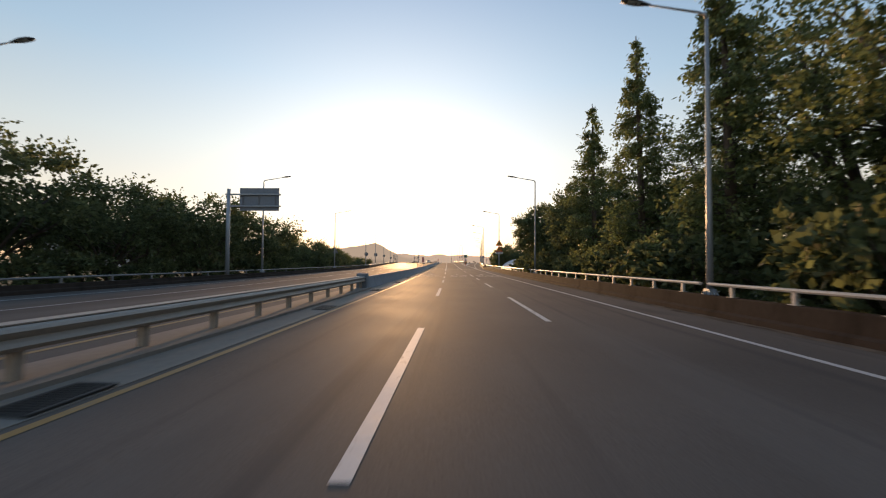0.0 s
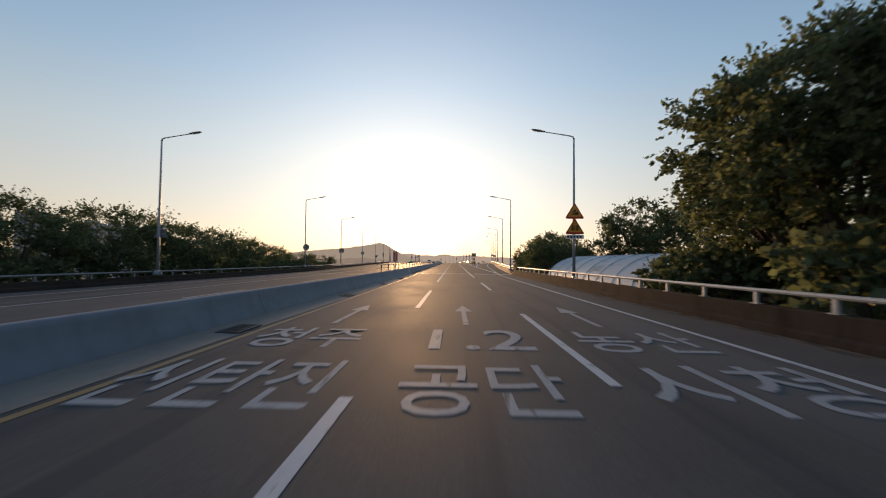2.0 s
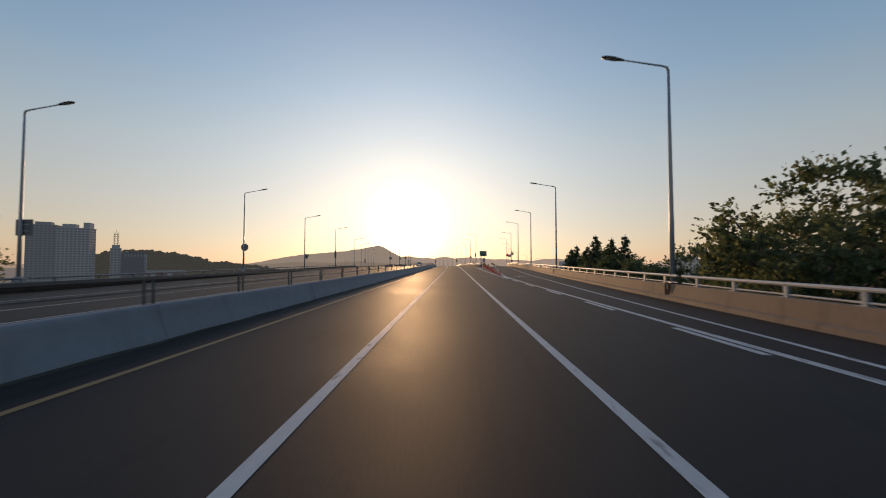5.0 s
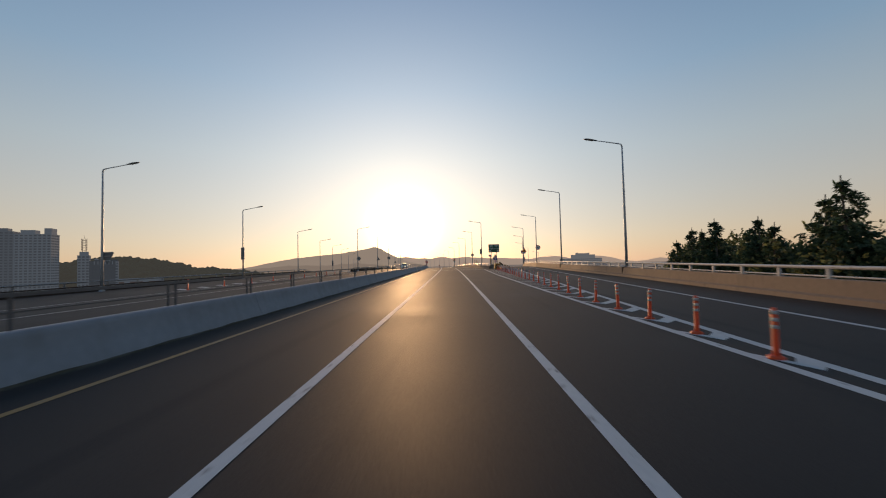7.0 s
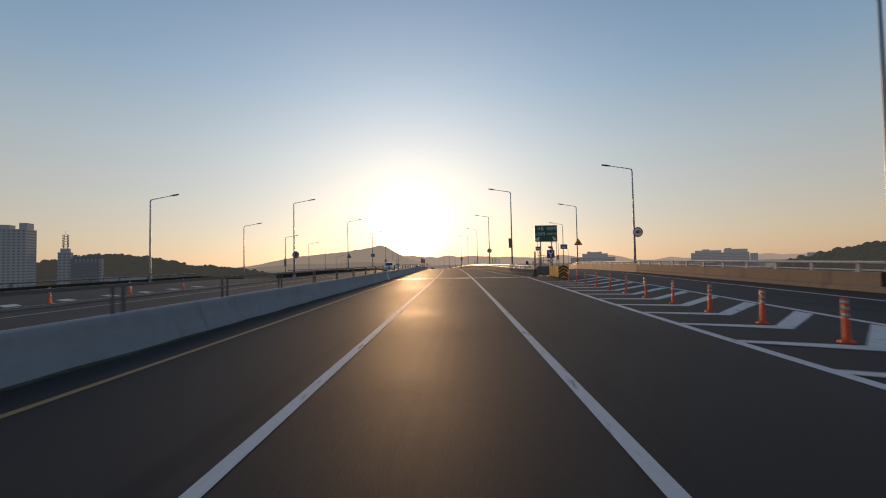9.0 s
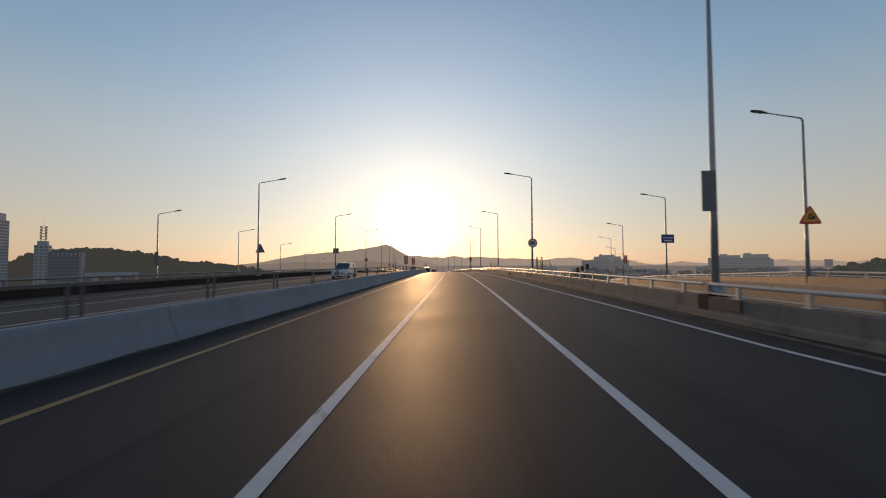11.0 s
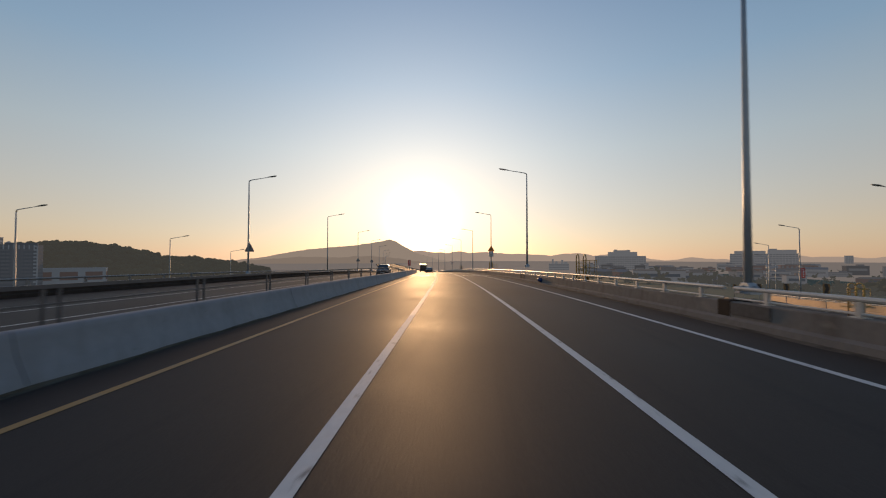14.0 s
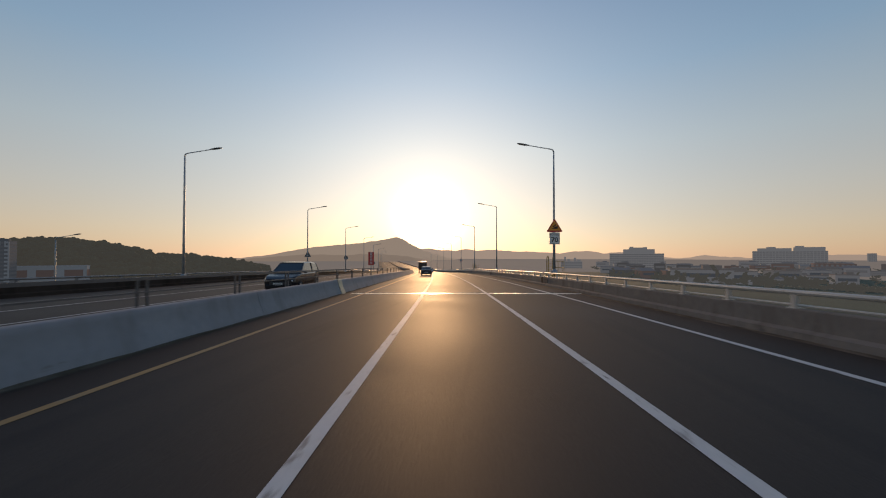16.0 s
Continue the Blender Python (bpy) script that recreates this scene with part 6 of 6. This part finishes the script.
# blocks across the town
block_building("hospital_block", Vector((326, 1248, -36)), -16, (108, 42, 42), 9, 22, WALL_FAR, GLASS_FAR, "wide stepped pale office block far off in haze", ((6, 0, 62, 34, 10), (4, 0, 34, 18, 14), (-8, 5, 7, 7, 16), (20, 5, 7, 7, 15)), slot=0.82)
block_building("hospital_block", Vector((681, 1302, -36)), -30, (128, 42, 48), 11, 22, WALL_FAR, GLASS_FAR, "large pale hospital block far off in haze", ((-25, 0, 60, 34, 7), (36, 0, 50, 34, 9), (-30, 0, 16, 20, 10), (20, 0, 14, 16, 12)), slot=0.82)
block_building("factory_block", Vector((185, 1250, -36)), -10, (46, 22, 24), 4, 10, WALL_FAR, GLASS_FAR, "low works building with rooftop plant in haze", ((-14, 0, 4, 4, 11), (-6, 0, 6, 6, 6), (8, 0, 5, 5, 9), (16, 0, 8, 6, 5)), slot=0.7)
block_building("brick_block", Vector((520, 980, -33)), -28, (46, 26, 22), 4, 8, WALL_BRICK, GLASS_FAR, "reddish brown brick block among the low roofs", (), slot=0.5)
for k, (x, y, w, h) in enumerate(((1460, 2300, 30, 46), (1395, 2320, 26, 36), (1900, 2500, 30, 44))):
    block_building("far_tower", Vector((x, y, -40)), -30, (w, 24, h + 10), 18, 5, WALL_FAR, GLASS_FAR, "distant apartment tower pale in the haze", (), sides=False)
# low roofs of the town, each house its own thing
rng = random.Random(77)
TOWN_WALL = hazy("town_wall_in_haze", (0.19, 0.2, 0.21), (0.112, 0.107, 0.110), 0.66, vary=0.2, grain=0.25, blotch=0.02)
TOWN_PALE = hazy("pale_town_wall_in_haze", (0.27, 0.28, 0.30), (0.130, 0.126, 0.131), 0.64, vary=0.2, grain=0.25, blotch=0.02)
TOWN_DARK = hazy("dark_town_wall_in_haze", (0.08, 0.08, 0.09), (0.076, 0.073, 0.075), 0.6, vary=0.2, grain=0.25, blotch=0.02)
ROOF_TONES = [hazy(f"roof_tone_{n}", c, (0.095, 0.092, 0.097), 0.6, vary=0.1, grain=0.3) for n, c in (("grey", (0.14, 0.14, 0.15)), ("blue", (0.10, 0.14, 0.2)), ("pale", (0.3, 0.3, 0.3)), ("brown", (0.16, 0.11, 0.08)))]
for k in range(120):
    dist, left = rng.uniform(330, 1250), -rng.uniform(13, 58)
    p = polar(left, dist, 0, 240)
    if math.hypot(p.x - 345, p.y - 510) < 185:
        continue
    w, d, h = rng.uniform(12, 34), rng.uniform(10, 20), rng.uniform(5, 12) * (1.3 if dist > 800 else 1)
    tone = rng.choice(ROOF_TONES)
    t = tagged(new("town_house"), "low town building with a plain roof seen through haze", "building", group="low town buildings")
    b = bmesh.new()
    bevelled(b, (w, d, h), (0, 0, h / 2), 0.1)
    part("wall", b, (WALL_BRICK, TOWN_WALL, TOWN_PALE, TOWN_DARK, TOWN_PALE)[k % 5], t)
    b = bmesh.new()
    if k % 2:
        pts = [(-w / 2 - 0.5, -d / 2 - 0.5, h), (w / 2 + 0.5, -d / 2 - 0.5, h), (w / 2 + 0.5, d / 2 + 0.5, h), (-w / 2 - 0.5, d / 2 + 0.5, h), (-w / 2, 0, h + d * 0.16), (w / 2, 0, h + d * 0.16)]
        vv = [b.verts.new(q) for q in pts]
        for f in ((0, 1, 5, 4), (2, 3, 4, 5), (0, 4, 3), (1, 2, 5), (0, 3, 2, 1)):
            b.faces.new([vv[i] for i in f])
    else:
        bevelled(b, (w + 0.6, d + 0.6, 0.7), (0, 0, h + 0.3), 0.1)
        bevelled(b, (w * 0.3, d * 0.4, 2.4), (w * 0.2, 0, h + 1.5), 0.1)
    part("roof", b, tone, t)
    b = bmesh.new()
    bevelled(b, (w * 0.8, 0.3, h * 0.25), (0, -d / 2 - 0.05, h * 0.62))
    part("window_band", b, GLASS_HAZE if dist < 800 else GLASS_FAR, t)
    t.matrix_basis = Matrix.Translation((p.x, p.y, ground_z(p.x, p.y) - 0.3)) @ pose(0, 0, 0, 0, 0, rng.uniform(-50, 10))
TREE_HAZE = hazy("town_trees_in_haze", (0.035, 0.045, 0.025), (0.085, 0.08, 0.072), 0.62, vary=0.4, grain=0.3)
wood = []
for k in range(320):
    dist, left = rng.uniform(260, 1200), -rng.uniform(13, 60)
    p = polar(left, dist, 0, 240)
    wood.append((p.x, p.y, ground_z(p.x, p.y) + 2.5, 2.4))
v, f = leaf_cloud(wood, 90, 1.5, 0.75, rng)
holder = tagged(new("town_trees"), "scattered dark tree clumps between the town roofs", "trees", kind="stuff")
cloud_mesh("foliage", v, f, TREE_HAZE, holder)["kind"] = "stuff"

# ---- vehicles ----
TYRE = mat("tyre_rubber", (0.02, 0.02, 0.02), 0.85, vary=0.15, grain=20, blotch=4)
RIM = mat("alloy_rim", (0.4, 0.4, 0.42), 0.35, metal=0.9, vary=0.1, grain=15, blotch=3)
GLASS = mat("tinted_car_glass", (0.02, 0.024, 0.028), 0.08, vary=0.05, spec=0.8)
TRIM = mat("black_car_trim", (0.02, 0.02, 0.022), 0.5, vary=0.1, grain=12, blotch=3)
TAIL = mat("red_tail_lamp", (0.35, 0.01, 0.01), 0.2, vary=0.08)
HEAD = mat("clear_headlamp", (0.7, 0.72, 0.75), 0.12, vary=0.05)
PLATE = mat("number_plate", (0.65, 0.66, 0.66), 0.45, vary=0.05)


def car(name, label, paint, length, width, height, roof, belt, ground=0.18):
    """A car built along +y (its front): lofted body, greenhouse, wheels, lamps. roof: (y, z) points of the upper outline; belt: (y, z) of the shoulder."""
    t = tagged(new(name), label, "car", group="vehicles on the road")
    hw = width / 2
    stations = np.linspace(-length / 2, length / 2, 25)
    by, bz = zip(*belt)
    rings = []
    b = bmesh.new()
    for y in stations:
        z1 = float(np.interp(y, by, bz))
        e = min(1, (length / 2 - abs(y)) / (0.16 * length))
        w = hw * (0.80 + 0.20 * math.sqrt(max(0, e)))
        lo = ground + 0.10 * (1 - min(1, e * 3))
        prof = [(-w * 0.90, lo), (-w * 0.985, lo + 0.16), (-w, lo + 0.38), (-w * 0.97, z1 - 0.06), (-w * 0.90, z1), (w * 0.90, z1), (w * 0.97, z1 - 0.06), (w, lo + 0.38), (w * 0.985, lo + 0.16), (w * 0.90, lo)]
        rings.append([b.verts.new((x, y, z)) for x, z in prof])
    for r0, r1 in zip(rings, rings[1:]):
        for j in range(10):
            b.faces.new((r0[j], r0[(j + 1) % 10], r1[(j + 1) % 10], r1[j]))
    b.faces.new(rings[0])
    b.faces.new(rings[-1][::-1])
    part("body", b, paint, t, smooth=True).data.set_sharp_from_angle(angle=0.55)
    ry, rz = zip(*roof)
    b = bmesh.new()
    rings = []
    for y in np.linspace(ry[0], ry[-1], 17):
        z0, z1 = float(np.interp(y, by, bz)) - 0.02, float(np.interp(y, ry, rz))
        k = (z1 - z0) / max(0.1, height - z0)
        rings.append([b.verts.new(p) for p in ((-hw * 0.90, y, z0), (-hw * (0.90 - 0.17 * k), y, z1 - 0.05 * k), (-hw * (0.78 - 0.10 * k), y, z1), (hw * (0.78 - 0.10 * k), y, z1), (hw * (0.90 - 0.17 * k), y, z1 - 0.05 * k), (hw * 0.90, y, z0))])
    for r0, r1 in zip(rings, rings[1:]):
        for j in range(5):
            b.faces.new((r0[j], r0[j + 1], r1[j + 1], r1[j]))
    b.faces.new(rings[0])
    b.faces.new(rings[-1][::-1])
    part("window_band", b, GLASS, t, "dark tinted glass")
    # roof skin and pillars over the glass
    b = bmesh.new()
    top = [(y, z) for y, z in zip(ry, rz) if z > height - 0.16]
    y0, y1 = top[0][0], top[-1][0]
    rings = []
    for y in np.linspace(y0, y1, 8):
        z1 = float(np.interp(y, ry, rz))
        rings.append([b.verts.new(p) for p in ((-hw * 0.735, y, z1 - 0.07), (-hw * 0.66, y, z1 + 0.018), (hw * 0.66, y, z1 + 0.018), (hw * 0.735, y, z1 - 0.07))])
    for r0, r1 in zip(rings, rings[1:]):
        for j in range(4):
            b.faces.new((r0[j], r0[(j + 1) % 4], r1[(j + 1) % 4], r1[j]))
    b.faces.new(rings[0])
    b.faces.new(rings[-1][::-1])
    part("roof", b, paint, t)
    for sx in (-1, 1):
        for (ya, za), (yb, zb) in ((roof[0], roof[1]), (roof[-1], roof[-2])):
            b = bmesh.new()
            tube(b, [(sx * hw * 0.885, ya, float(np.interp(ya, by, bz)) - 0.02), (sx * hw * 0.73, yb, zb - 0.03)], [0.055, 0.045], 6)
            part("pillar", b, paint, t)
        b = bmesh.new()
        ym = (roof[1][0] + roof[-2][0]) / 2 - 0.1
        tube(b, [(sx * hw * 0.90, ym, float(np.interp(ym, by, bz)) - 0.02), (sx * hw * 0.735, ym, height - 0.06)], 0.045, 6)
        part("pillar", b, TRIM, t)
        b = bmesh.new()
        bevelled(b, (0.2, 0.12, 0.14), (sx * (hw + 0.08), roof[-1][0] - 0.35, float(np.interp(roof[-1][0], by, bz)) + 0.08), 0.03)
        part("mirror", b, paint, t)
        for yy in (-length * 0.295, length * 0.305):
            b = bmesh.new()
            tube(b, [(sx * (hw - 0.23), yy, 0.33), (sx * (hw - 0.20), yy, 0.33), (sx * (hw - 0.01), yy, 0.33), (sx * (hw + 0.012), yy, 0.33)], [0.30, 0.33, 0.33, 0.30], 20)
            wheel = part("wheel", b, TYRE, t, "black tyre on an alloy rim")
            b = bmesh.new()
            tube(b, [(sx * (hw - 0.02), yy, 0.33), (sx * (hw + 0.02), yy, 0.33)], [0.22, 0.2], 16)
            part("rim", b, RIM, wheel)
        b = bmesh.new()
        zt = float(np.interp(-length / 2, by, bz))
        bevelled(b, (hw * 0.5, 0.22, 0.16), (sx * hw * 0.62, -length / 2 + 0.12, zt - 0.16), 0.03)
        part("tail_lamp", b, TAIL, t, "red tail lamp")
        b = bmesh.new()
        zf = float(np.interp(length / 2, by, bz))
        bevelled(b, (hw * 0.46, 0.26, 0.13), (sx * hw * 0.60, length / 2 - 0.14, zf - 0.10), 0.03)
        part("headlamp", b, HEAD, t, "clear headlamp")
    for y, name_ in ((-length / 2, "rear_bumper"), (length / 2, "front_bumper")):
        b = bmesh.new()
        bevelled(b, (width * 0.80, 0.2, 0.26), (0, y - math.copysign(0.06, y), 0.36), 0.05)
        part(name_, b, TRIM if name_ == "rear_bumper" else paint, t)
        b = bmesh.new()
        bevelled(b, (0.5, 0.03, 0.12), (0, y + math.copysign(0.05, y), 0.52), 0.005)
        plate = part("number_plate", b, PLATE, t)
        b = bmesh.new()
        bevelled(b, (0.38, 0.006, 0.05), (0, y + math.copysign(0.069, y), 0.52))
        part("bar", b, TRIM, plate)
    b = bmesh.new()
    bevelled(b, (width * 0.5, 0.05, 0.2), (0, length / 2 + 0.01, float(np.interp(length / 2, by, bz)) - 0.24), 0.02)
    part("grille", b, TRIM, t)
    return t


CAR_GREY = mat("dark_grey_car_paint", (0.05, 0.05, 0.055), 0.25, metal=0.4, vary=0.08, grain=40, blotch=1, spec=0.6)
CAR_WHITE = mat("white_car_paint", (0.62, 0.62, 0.62), 0.25, vary=0.06, grain=40, blotch=1, spec=0.6)
CAR_BLACK = mat("black_car_paint", (0.02, 0.02, 0.024), 0.2, metal=0.2, vary=0.08, grain=40, blotch=1, spec=0.6)
SEDAN = (((-1.95, 0.98), (-1.15, 1.36), (-0.3, 1.46), (0.35, 1.42), (1.25, 0.98)), ((-2.42, 0.92), (-2.2, 1.0), (-1.9, 1.0), (0.9, 0.98), (1.3, 0.96), (2.1, 0.80), (2.42, 0.66)))
SUV = (((-2.25, 1.1), (-2.0, 1.62), (-0.9, 1.72), (0.3, 1.68), (1.25, 1.08)), ((-2.36, 0.98), (-2.2, 1.08), (0.9, 1.06), (1.3, 1.05), (2.1, 0.94), (2.36, 0.78)))
car("sedan", "dark grey sedan in the inner lane, seen from behind", CAR_GREY, 4.85, 1.85, 1.46, *SEDAN).matrix_basis = on_road(377.5, -2.7, 0.01)
car("suv", "white sport utility car on the far carriageway", CAR_WHITE, 4.7, 1.88, 1.70, *SUV).matrix_basis = on_road(260.0, -12.8, -0.015, 180)
car("suv", "black sport utility car on the far carriageway", CAR_BLACK, 4.75, 1.9, 1.72, *SUV).matrix_basis = on_road(334.0, -9.9, -0.015, 180)
car("sedan", "pale sedan far ahead in the middle lane", CAR_WHITE, 4.8, 1.84, 1.46, *SEDAN).matrix_basis = on_road(452.0, 0.1, 0.015)
truck = tagged(new("box_truck"), "dark box truck far ahead in the inner lane", "truck")
b = bmesh.new()
bevelled(b, (2.35, 6.0, 2.3), (0, 0, 2.0), 0.05)
part("cargo_box", b, CAR_GREY, truck)
b = bmesh.new()
bevelled(b, (2.1, 1.7, 1.8), (0, 4.0, 1.45), 0.15)
part("cab", b, CAR_WHITE, truck)
for x in (-0.95, 0.95):
    for y in (-1.8, 3.9):
        b = bmesh.new()
        tube(b, [(x - 0.15, y, 0.42), (x + 0.15, y, 0.42)], 0.42, 16)
        part("wheel", b, TYRE, truck)
    b = bmesh.new()
    bevelled(b, (0.3, 0.08, 0.14), (x, -3.03, 0.75), 0.02)
    part("tail_lamp", b, TAIL, truck)
truck.matrix_basis = on_road(424.0, -3.4, 0.0)
